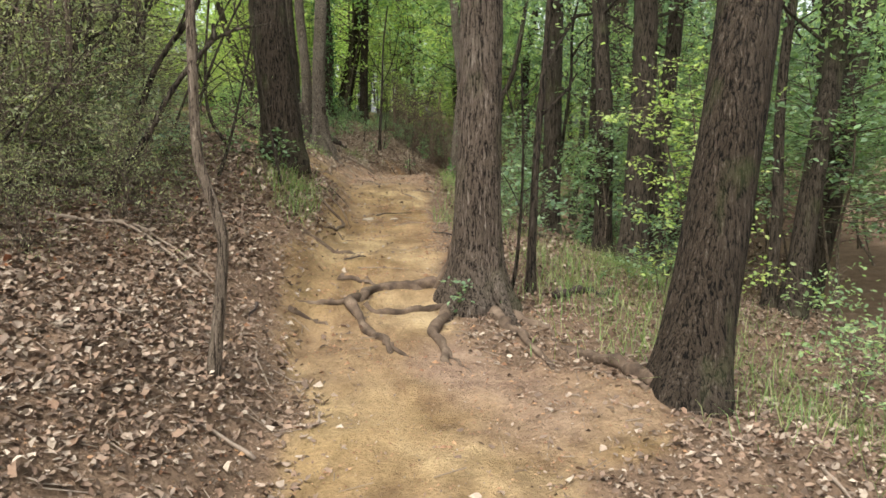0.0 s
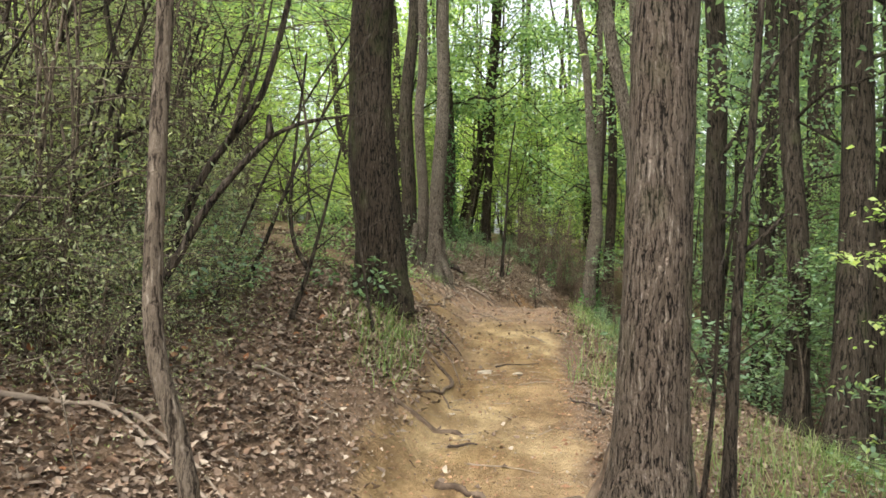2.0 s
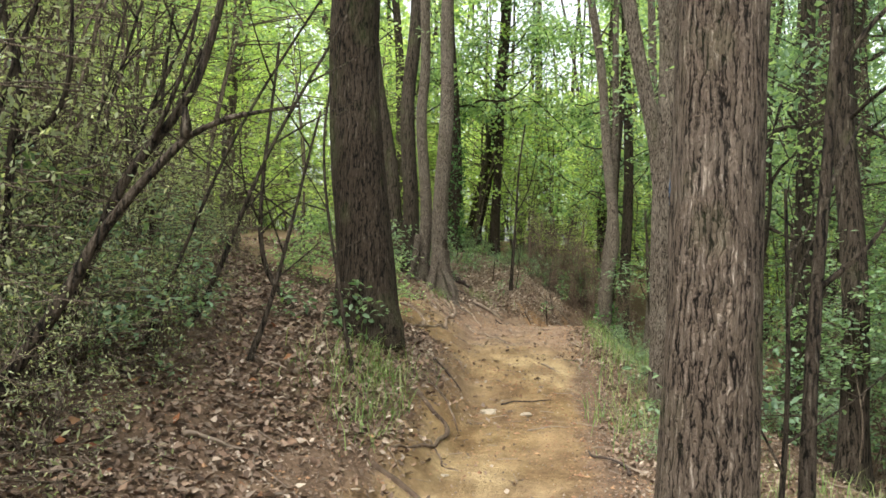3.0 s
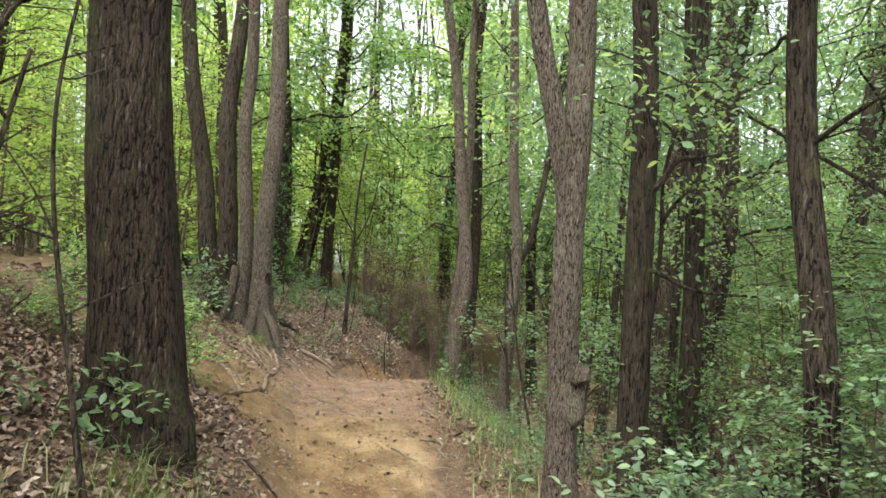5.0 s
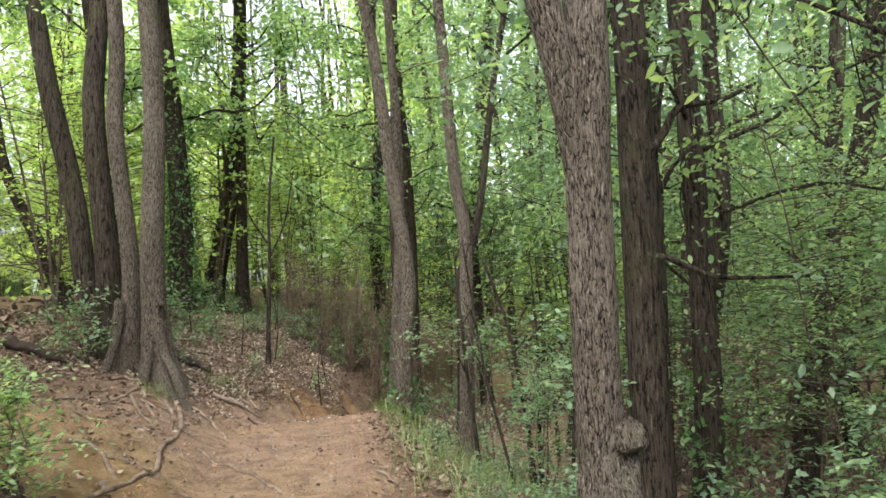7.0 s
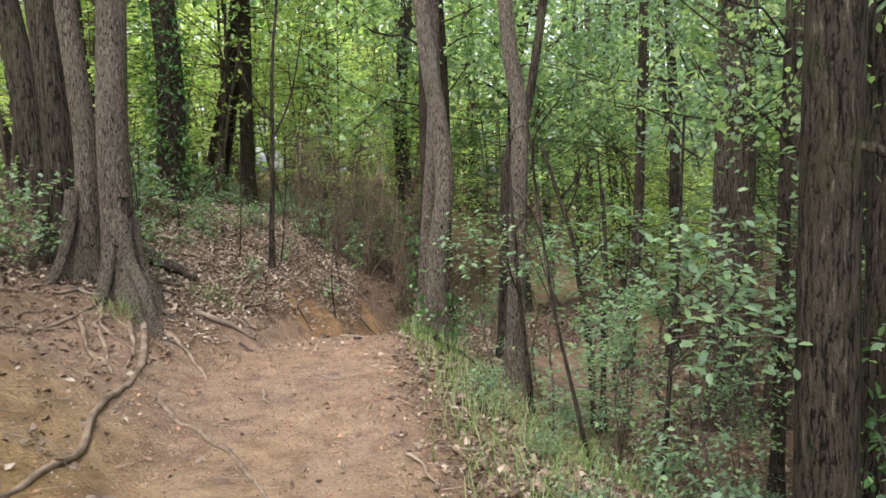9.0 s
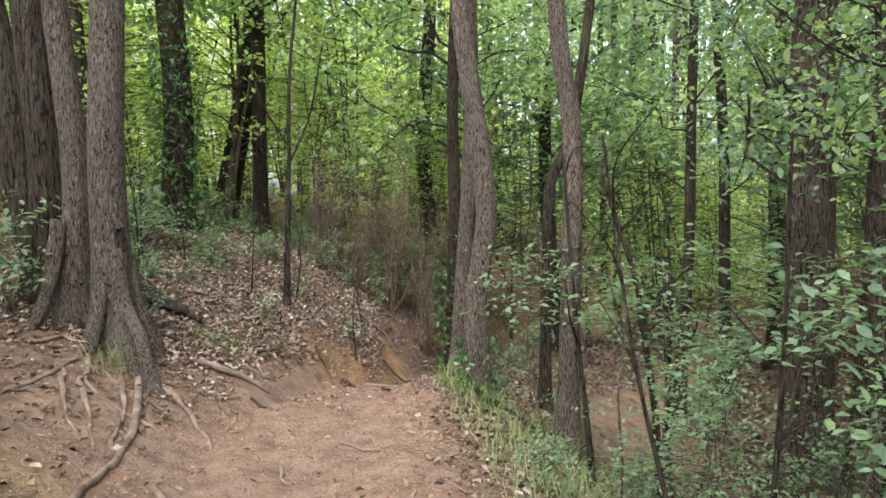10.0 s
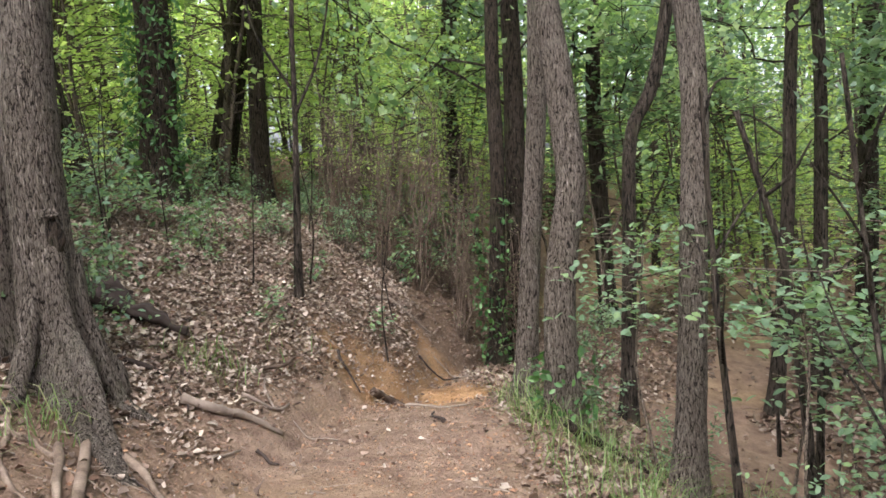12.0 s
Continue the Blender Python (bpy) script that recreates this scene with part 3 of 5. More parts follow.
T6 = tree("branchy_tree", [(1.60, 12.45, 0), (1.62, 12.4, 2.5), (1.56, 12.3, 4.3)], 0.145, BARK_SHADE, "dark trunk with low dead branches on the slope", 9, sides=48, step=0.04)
PLAIN = [
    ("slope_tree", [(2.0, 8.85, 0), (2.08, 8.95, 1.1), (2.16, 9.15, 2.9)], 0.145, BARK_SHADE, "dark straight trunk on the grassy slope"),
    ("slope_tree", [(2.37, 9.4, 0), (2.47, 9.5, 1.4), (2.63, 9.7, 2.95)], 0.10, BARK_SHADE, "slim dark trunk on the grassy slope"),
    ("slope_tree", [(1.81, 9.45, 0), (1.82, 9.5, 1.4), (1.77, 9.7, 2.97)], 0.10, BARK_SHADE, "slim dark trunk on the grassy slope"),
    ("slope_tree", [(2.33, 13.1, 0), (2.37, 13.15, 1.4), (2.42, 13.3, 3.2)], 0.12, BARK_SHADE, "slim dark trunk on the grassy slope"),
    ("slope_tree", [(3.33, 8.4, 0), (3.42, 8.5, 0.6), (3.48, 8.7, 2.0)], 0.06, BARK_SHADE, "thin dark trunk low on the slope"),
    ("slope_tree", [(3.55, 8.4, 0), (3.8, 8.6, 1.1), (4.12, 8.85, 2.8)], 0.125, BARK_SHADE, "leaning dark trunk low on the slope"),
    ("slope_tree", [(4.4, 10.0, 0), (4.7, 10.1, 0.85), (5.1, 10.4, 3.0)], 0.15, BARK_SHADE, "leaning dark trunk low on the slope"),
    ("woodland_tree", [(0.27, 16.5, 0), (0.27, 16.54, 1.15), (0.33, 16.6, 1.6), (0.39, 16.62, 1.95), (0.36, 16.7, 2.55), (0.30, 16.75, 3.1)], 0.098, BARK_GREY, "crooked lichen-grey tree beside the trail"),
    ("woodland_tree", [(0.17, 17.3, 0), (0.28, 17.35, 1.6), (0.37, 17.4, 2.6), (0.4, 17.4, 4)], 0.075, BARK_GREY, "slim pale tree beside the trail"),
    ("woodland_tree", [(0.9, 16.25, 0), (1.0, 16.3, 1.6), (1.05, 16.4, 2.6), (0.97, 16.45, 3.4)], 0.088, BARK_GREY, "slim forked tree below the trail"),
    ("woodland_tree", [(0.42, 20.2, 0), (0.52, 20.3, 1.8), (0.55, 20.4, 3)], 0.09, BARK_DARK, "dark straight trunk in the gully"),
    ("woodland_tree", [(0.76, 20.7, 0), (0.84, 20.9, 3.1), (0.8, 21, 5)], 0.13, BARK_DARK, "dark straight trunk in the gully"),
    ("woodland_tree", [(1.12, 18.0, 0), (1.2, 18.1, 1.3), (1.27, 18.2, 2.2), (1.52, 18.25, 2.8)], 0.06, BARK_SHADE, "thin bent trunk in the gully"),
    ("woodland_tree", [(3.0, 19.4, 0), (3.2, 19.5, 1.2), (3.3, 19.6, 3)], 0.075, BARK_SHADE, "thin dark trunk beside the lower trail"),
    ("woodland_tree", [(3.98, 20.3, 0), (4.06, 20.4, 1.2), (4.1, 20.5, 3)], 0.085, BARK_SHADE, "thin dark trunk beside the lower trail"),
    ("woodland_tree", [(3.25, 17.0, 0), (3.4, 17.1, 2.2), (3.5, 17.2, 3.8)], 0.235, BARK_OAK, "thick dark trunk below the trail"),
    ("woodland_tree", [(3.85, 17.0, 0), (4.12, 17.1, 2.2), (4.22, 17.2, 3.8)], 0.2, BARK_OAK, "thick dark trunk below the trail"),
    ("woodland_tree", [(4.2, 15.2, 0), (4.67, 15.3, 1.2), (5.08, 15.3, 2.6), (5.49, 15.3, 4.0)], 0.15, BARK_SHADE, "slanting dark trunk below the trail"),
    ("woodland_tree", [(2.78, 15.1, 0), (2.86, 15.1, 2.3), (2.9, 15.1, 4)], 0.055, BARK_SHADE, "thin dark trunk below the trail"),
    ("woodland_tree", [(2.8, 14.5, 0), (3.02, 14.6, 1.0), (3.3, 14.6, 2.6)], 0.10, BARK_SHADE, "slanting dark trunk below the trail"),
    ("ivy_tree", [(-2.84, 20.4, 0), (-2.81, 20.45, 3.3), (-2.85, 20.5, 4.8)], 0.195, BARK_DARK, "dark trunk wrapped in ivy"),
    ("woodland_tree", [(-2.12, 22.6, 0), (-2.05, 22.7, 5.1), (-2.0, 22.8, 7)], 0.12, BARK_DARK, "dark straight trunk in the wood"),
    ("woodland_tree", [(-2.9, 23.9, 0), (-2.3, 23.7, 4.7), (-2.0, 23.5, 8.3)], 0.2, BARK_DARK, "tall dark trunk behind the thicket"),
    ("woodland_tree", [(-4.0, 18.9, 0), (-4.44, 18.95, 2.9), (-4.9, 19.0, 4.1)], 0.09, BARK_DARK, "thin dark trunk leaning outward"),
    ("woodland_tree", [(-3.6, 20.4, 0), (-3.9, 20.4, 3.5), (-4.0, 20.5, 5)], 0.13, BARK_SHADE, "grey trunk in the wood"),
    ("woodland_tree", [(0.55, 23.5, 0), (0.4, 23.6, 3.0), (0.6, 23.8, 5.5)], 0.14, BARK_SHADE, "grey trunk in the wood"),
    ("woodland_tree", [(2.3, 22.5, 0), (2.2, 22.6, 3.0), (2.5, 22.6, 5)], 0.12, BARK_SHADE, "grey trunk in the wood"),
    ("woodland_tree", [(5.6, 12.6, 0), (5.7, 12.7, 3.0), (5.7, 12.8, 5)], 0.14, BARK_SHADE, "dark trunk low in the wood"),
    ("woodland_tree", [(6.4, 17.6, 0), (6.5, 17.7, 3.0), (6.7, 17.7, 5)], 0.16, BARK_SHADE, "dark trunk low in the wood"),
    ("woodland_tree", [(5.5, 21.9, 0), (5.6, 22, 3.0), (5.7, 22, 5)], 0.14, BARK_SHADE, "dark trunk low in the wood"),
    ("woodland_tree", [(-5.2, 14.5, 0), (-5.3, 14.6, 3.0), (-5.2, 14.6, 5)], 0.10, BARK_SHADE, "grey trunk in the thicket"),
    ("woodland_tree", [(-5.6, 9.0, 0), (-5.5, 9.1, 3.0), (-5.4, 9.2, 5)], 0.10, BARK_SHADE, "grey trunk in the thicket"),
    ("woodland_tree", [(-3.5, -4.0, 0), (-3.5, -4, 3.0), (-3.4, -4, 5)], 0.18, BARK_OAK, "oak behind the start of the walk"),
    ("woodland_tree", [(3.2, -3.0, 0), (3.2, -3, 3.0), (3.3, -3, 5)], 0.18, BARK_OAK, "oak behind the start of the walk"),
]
for n, (kind_name, axis, r, mat, label) in enumerate(PLAIN):
    near = axis[0][1] < 18.5
    # Lighter crown colours on some trees brighten the dark depth of the wood.
    tree(kind_name, axis, r, mat, label, 40 + n, group="trees of the wood", sides=28 if near else 16, step=0.06 if near else 0.15, start=3.0 if r > 0.19 and near else 2.3 if near and axis[0][0] > 1.3 else 2.6 if not near else 4.2, count=12 if axis[0][0] > 1.3 or not near else 5,
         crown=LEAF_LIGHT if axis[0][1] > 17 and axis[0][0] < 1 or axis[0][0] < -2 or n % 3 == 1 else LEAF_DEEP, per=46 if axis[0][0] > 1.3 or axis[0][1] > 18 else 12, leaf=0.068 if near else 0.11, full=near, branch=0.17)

# the second arm of the forked tree
arm = curve_through(np.array([(0.49, 10.0, 2.3), (0.42, 9.96, 2.7), (0.33, 9.94, 3.1), (0.25, 9.92, 3.45), (0.12, 9.9, 4.2), (-0.1, 9.85, 5.6)]) - np.array(T5.location), 0.05)
part("arm", raw_mesh("arm", *tube(arm, np.linspace(0.07, 0.045, len(arm)), 28)), BARK_GREY, T5)

# dead branches low on the branchy tree
for st, r in (([(1.6, 12.38, 2.86), (1.68, 12.3, 2.86), (1.79, 12.3, 2.97), (1.9, 12.3, 3.13), (2.21, 12.3, 3.18), (2.47, 12.3, 3.29)], 0.035), ([(1.6, 12.38, 2.05), (1.69, 12.3, 2.13), (1.86, 12.28, 2.06), (2.06, 12.25, 1.97), (2.34, 12.25, 1.95), (2.71, 12.2, 1.94)], 0.024)):
    c = curve_through(np.array(st) - np.array(T6.location), 0.05)
    part("dead_branch", raw_mesh("dead_branch", *tube(c, np.linspace(r, r * 0.35, len(c)), 10, lambda a, i: 1 + 0.25 * value_noise(a * 2, i * 0.4))), BARK_SHADE, T6)

# the bent sapling beside the trail
gen = np.random.default_rng(11)
SAP = [(-1.09, 3.82, 0), (-1.02, 3.82, 0.93), (-1.04, 3.82, 1.12), (-1.12, 3.83, 1.4), (-1.145, 3.88, 1.85), (-1.155, 3.92, 2.2), (-1.18, 3.95, 3.0), (-1.1, 4.0, 4.2)]
foot = on(-1.09, 3.82)
sap = thing("bent_sapling", (-1.09, 3.82, foot), "thin bent sapling with smooth grey-brown bark", "sapling")
a = np.array(SAP) - [-1.09, 3.82, foot]
a[0, 2] = -0.08
body, path, r = trunk_mesh(a, 0.027, gen, flare=0.3, sides=24, step=0.03, taper=0.4)
part("stem", raw_mesh("stem", *body), BARK_SMOOTH, sap)
limb, green = limbs_and_crown(path, gen, 2.6, 4, 1.0, 0.06, 10, 0.012)
for piece, twigs in limb:
    bough = part("branch", raw_mesh("branch", *piece), BARK_TWIG, sap)
    part("twig_work", raw_mesh("twig_work", *twigs), BARK_TWIG, bough, kind="stuff")
part("crown", raw_mesh("crown", *green), LEAF_LIGHT, sap, kind="stuff")

# ---- roots over the trail ----
def buttress(parent, stations, r0, r1, seed, mat):
    """A root flare that leaves the trunk above the ground and runs down into the soil."""
    base = np.array(parent.location)
    p = np.array([[x, y, (on(x, y) if h < 0.05 else base[2]) + h] for x, y, h in stations])
    c = curve_through(p, 0.04)
    t = np.linspace(0, 1, len(c))
    rad = (r0 + (r1 - r0) * t ** 0.8) * (0.95 + 0.3 * value_noise(t * 9 + seed, t * 0))
    v, f = tube(c - base, rad, 20, lambda a, i: 1 + 0.25 * value_noise(a * 1.9 + seed, i * 0.06) + 0.10 * value_noise(a * 6 + seed, i * 0.12))
    return part("root", raw_mesh("root", v, f), mat, parent)


buttress(T4A, [(-2.27, 15.80, 0.75), (-2.22, 15.70, 0.35), (-2.10, 15.58, 0.12), (-1.96, 15.38, 0.0), (-1.80, 15.12, -0.03)], 0.07, 0.03, 1, BARK_GREY)
buttress(T4A, [(-2.22, 15.86, 0.6), (-2.15, 15.84, 0.25), (-2.02, 15.80, 0.02), (-1.85, 15.76, -0.03)], 0.06, 0.03, 2, BARK_GREY)
buttress(T4A, [(-2.34, 15.76, 0.6), (-2.36, 15.66, 0.25), (-2.38, 15.52, 0.02), (-2.40, 15.35, -0.03)], 0.06, 0.03, 3, BARK_GREY)
buttress(T4B, [(-2.66, 15.88, 0.7), (-2.70, 15.76, 0.3), (-2.76, 15.60, 0.03), (-2.82, 15.42, -0.03)], 0.07, 0.035, 4, BARK_GREY)
buttress(T2, [(0.16, 5.74, 0.55), (0.12, 5.66, 0.25), (0.06, 5.52, 0.05), (0.0, 5.38, -0.02)], 0.06, 0.035, 5, BARK_OAK)
buttress(T2, [(0.30, 5.74, 0.5), (0.36, 5.65, 0.22), (0.44, 5.5, 0.03), (0.5, 5.36, -0.03)], 0.065, 0.035, 6, BARK_OAK)
buttress(T2, [(0.12, 5.84, 0.45), (0.03, 5.88, 0.2), (-0.10, 5.91, 0.06), (-0.26, 5.93, 0.02), (-0.40, 5.92, 0.0)], 0.06, 0.042, 7, BARK_ROOT)
for n, (st, r0, r1) in enumerate([
    ([(0.14, 5.86), (0.02, 5.9), (-0.14, 5.92), (-0.34, 5.93), (-0.52, 5.84), (-0.6, 5.58)], 0.046, 0.028),
    ([(-0.58, 5.66), (-0.62, 5.55), (-0.53, 5.3), (-0.41, 5.05), (-0.29, 4.71)], 0.034, 0.016),
    ([(-0.34, 4.85), (-0.24, 4.72), (-0.15, 4.67)], 0.015, 0.008),
    ([(-0.6, 5.58), (-0.7, 5.52), (-0.87, 5.6), (-1.0, 5.52)], 0.026, 0.014),
    ([(-0.53, 5.58), (-0.36, 5.52), (-0.19, 5.56), (0.1, 5.7)], 0.019, 0.024),
    ([(0.16, 5.72), (0.02, 5.52), (-0.06, 5.2), (0.0, 4.8), (0.03, 4.48)], 0.045, 0.016),
    ([(0.01, 4.9), (0.08, 4.6), (0.16, 4.42)], 0.011, 0.006),
    ([(-1.02, 5.35), (-0.88, 5.4), (-0.71, 5.28)], 0.017, 0.010),
    ([(-0.78, 6.14), (-0.6, 6.06), (-0.42, 5.99)], 0.018, 0.010),
    ([(0.3, 5.68), (0.42, 5.3), (0.54, 4.9), (0.65, 4.56)], 0.04, 0.012),
    ([(0.3, 5.75), (0.45, 5.6), (0.6, 5.45), (0.78, 5.3)], 0.05, 0.014),
]):
    root(T2, st, 1.25 * r0, 1.2 * r1, 20 + n, sunk=0.22)
for n, (st, r0, r1) in enumerate([
    ([(-2.2, 15.7), (-2.05, 15.35), (-1.88, 14.6), (-1.84, 14.2), (-1.79, 13.3), (-1.73, 12.9), (-1.78, 12.3), (-1.85, 11.75), (-1.86, 11.22)], 0.026, 0.014),
    ([(-2.25, 12.65), (-2.1, 12.68), (-2.0, 12.58), (-1.9, 12.35), (-1.82, 12.2)], 0.018, 0.015),
    ([(-1.62, 13.9), (-1.32, 13.5), (-1.07, 13.05), (-0.84, 12.43)], 0.018, 0.010),
    ([(-1.58, 12.4), (-1.42, 12.5), (-1.18, 12.18)], 0.012, 0.007),
    ([(-2.3, 15.78), (-2.1, 15.44), (-1.94, 15.25), (-1.8, 15.05)], 0.085, 0.022),
    ([(-2.64, 14.26), (-2.45, 13.5), (-2.3, 13.3), (-2.17, 13.16)], 0.014, 0.009),
    ([(-2.4, 15.3), (-2.5, 14.6), (-2.75, 13.95), (-3.1, 13.8)], 0.016, 0.009),
    ([(-2.6, 15.6), (-2.9, 15.0), (-3.3, 14.8)], 0.018, 0.009),
    ([(-2.2, 15.9), (-1.98, 15.76), (-1.78, 15.74)], 0.05, 0.014),
    ([(-2.4, 15.5), (-2.2, 14.9), (-1.95, 14.7), (-1.7, 14.65)], 0.018, 0.01),
    ([(-2.4, 15.07), (-2.34, 14.87), (-2.18, 14.41), (-2.01, 14.17)], 0.021, 0.012),
    ([(-2.3, 15.04), (-2.26, 14.92), (-2.13, 14.59), (-1.96, 14.19), (-1.89, 14.04)], 0.02, 0.011),
    ([(-2.12, 15.26), (-2.08, 15.08), (-1.92, 14.52), (-1.85, 14.08)], 0.021, 0.011),
    ([(-1.91, 14.49), (-1.78, 14.32), (-1.69, 14.28)], 0.012, 0.008),
    ([(-1.89, 15.31), (-1.77, 15.2), (-1.62, 15.0), (-1.47, 14.7)], 0.019, 0.012),
    ([(-2.52, 14.35), (-2.45, 14.6), (-2.36, 14.79)], 0.014, 0.01),
    ([(-2.65, 14.64), (-2.59, 14.81), (-2.54, 14.97)], 0.014, 0.011),
    ([(-2.32, 15.25), (-2.17, 15.19), (-2.04, 15.13)], 0.016, 0.011),
]):
    root(T4A, st, r0, r1, 50 + n, BARK_GREY if n in (4, 8) else ROOT_PALE, 0.42 if n in (4, 8) else 0.12)
for n, (st, r0, r1) in enumerate([
    ([(-1.2, 7.05), (-1.03, 7.12), (-0.86, 7.15), (-0.72, 7.05)], 0.026, 0.022),
    ([(-1.52, 8.65), (-1.3, 8.5), (-1.12, 8.4), (-1.03, 8.45), (-1.0, 8.23), (-1.08, 7.73), (-1.17, 7.3)], 0.024, 0.010),
    ([(-1.5, 8.8), (-1.25, 8.8), (-1.05, 8.75), (-0.95, 8.55)], 0.018, 0.008),
    ([(-1.6, 9.0), (-1.6, 9.9), (-1.62, 10.6), (-1.8, 11.0), (-2.1, 11.1)], 0.03, 0.012),
    ([(-1.05, 8.0), (-0.92, 7.8), (-0.8, 7.7)], 0.010, 0.006),
]):
    root(T3, st, r0, r1, 70 + n)
root(sap, [(-1.06, 3.84), (-0.97, 3.95), (-0.86, 4.03)], 0.018, 0.010, 90)
root(T1, [(1.12, 4.2), (1.03, 4.45), (0.92, 4.8), (0.72, 5.03)], 0.055, 0.035, 91, sunk=0.05)
root(T1, [(1.05, 4.15), (0.9, 4.55), (0.72, 4.66)], 0.02, 0.010, 92)
root(T5, [(0.6, 10.0), (0.8, 9.8), (1.05, 9.6), (1.3, 9.5)], 0.06, 0.03, 93, BARK_GREY)


# ---- slanting stems in the thicket ----
def bare_stem(axis, r, seed, arms=(), label="slanting bare stem in the thicket"):
    """A thin crooked trunk, with arms as parts of it."""
    gen = np.random.default_rng(seed)
    a = np.array(axis, float)
    z = on(a[0, 0], a[0, 1])
    a[0, 2] = z - 0.06
    base = np.array([a[0, 0], a[0, 1], z])
    t = thing("thicket_stem", base, label, "sapling", "bare stems in the thicket")
    body, path, _ = trunk_mesh(a - base, r, gen, flare=0.3, sides=14, step=0.05, taper=0.55, relief=0.12)
    part("stem", raw_mesh("stem", *body), BARK_SHADE, t)
    if not arms:
        arms = []
        for _ in range(4):
            q = path[gen.integers(len(path) // 3, len(path))] + base
            az = gen.uniform(0, 6.28)
            d = np.array([math.cos(az), math.sin(az), gen.uniform(0.4, 1.2)]) * gen.uniform(0.25, 0.6)
            arms.append(([q, q + d * 0.5 + gen.normal(0, 0.03, 3), q + d], r * 0.4))
    for b, br in arms:
        c = curve_through(np.array(b) - base, 0.06)
        part("branch", raw_mesh("branch", *tube(c, np.linspace(br, br * 0.4, len(c)), 8)), BARK_SHADE, t)


bare_stem([(-2.25, 5.5, 0), (-1.94, 5.56, 1.49), (-1.8, 5.58, 1.74), (-1.65, 5.6, 1.94), (-1.49, 5.62, 2.11)], 0.03, 201, [([(-1.5, 5.62, 2.1), (-1.5, 5.6, 2.2)], 0.025), ([(-1.5, 5.62, 2.1), (-1.35, 5.6, 2.16), (-1.1, 5.6, 2.2)], 0.012)], "broken slanting stem in the thicket")
bare_stem([(-2.5, 6.2, 0), (-2.25, 6.22, 1.6), (-2.09, 6.24, 1.99), (-1.86, 6.27, 2.31), (-1.75, 6.29, 2.56), (-1.6, 6.3, 3.2)], 0.03, 202, [([(-2.0, 6.25, 2.1), (-1.8, 6.2, 2.5), (-1.7, 6.2, 3.0)], 0.012)])
bare_stem([(-2.66, 6.1, 0), (-2.61, 6.16, 1.49), (-2.57, 6.17, 1.84), (-2.56, 6.17, 2.16), (-2.53, 6.17, 2.41), (-2.63, 6.15, 2.9), (-2.6, 6.15, 3.6)], 0.022, 203, [([(-2.56, 6.17, 2.16), (-2.39, 6.19, 2.26), (-2.32, 6.2, 2.47), (-2.32, 6.2, 2.9)], 0.014)], "dark forked stem in the thicket")
bare_stem([(-1.5, 7.9, 0), (-1.6, 7.9, 1.4), (-1.75, 7.95, 2.4), (-1.6, 8.0, 3.4)], 0.012, 204)
bare_stem([(-2.0, 7.4, 0), (-1.85, 7.4, 1.5), (-1.6, 7.4, 2.5)], 0.015, 205)
bare_stem([(-2.1, 4.6, 0), (-2.35, 4.7, 0.9), (-2.6, 4.8, 1.5)], 0.02, 206)
bare_stem([(-2.2, 4.2, 0), (-2.5, 4.2, 0.6), (-2.9, 4.3, 1.2)], 0.022, 207)
bare_stem([(-3.0, 6.0, 0), (-2.8, 6.0, 1.5), (-2.3, 6.1, 3.0)], 0.02, 208)
bare_stem([(-2.1, 8.6, 0), (-2.4, 8.6, 1.8), (-2.3, 8.6, 3.2)], 0.02, 209)
bare_stem([(-1.40, 18.45, 0), (-1.33, 18.5, 2.4), (-1.3, 18.55, 3.3), (-1.2, 18.6, 4.2)], 0.032, 210, [([(-1.33, 18.5, 2.5), (-1.1, 18.5, 3.0), (-0.95, 18.5, 3.7)], 0.014), ([(-1.33, 18.5, 2.7), (-1.6, 18.5, 3.2), (-1.65, 18.5, 3.8)], 0.012)], "slim dark sapling on the bank")
bare_stem([(0.67, 6.3, 0), (0.71, 6.4, 1.3), (0.79, 6.5, 2.23), (0.85, 6.5, 3.4)], 0.035, 211, (), "slim straight sapling beside the rooted oak")
bare_stem([(0.5, 6.25, 0), (0.56, 6.3, 0.5), (0.6, 6.3, 1.2), (0.58, 6.3, 2.0)], 0.014, 212, (), "thin bent sapling beside the rooted oak")
bare_stem([(1.65, 16.2, 0), (1.6, 16.2, 0.45), (1.51, 16.2, 1.11), (1.47, 16.2, 1.43), (1.32, 16.2, 1.92), (1.2, 16.2, 2.3)], 0.034, 213, (), "thin sapling that bends towards the trail")
bare_stem([(1.78, 16.4, 0), (1.79, 16.4, 0.64), (1.82, 16.4, 1.23), (1.8, 16.4, 1.9)], 0.03, 214, (), "thin dark sapling below the trail")
bare_stem([(1.71, 12.8, 0), (1.8, 12.8, 1.13), (1.89, 12.8, 1.95), (1.93, 12.8, 2.45), (1.93, 12.8, 3.0), (2.05, 12.8, 3.6)], 0.035, 215, [([(1.93, 12.8, 2.6), (2.05, 12.8, 2.8), (2.16, 12.8, 2.9), (2.31, 12.8, 3.13)], 0.022)], "thin forked stem beside the branchy tree")
gen = np.random.default_rng(216)
for k in range(16):
    x, y = gen.uniform(-3.6, -2.3), gen.uniform(4.9, 8.4)
    lean, side = gen.normal(0.25, 0.5), gen.normal(0, 0.2)
    bare_stem([(x, y, 0), (x + 0.15 * lean, y + 0.3 * side, 1.5), (x + 0.5 * lean, y + 0.7 * side, 2.3), (x + lean, y + side, 3.1)], gen.uniform(0.010, 0.019), 240 + k)
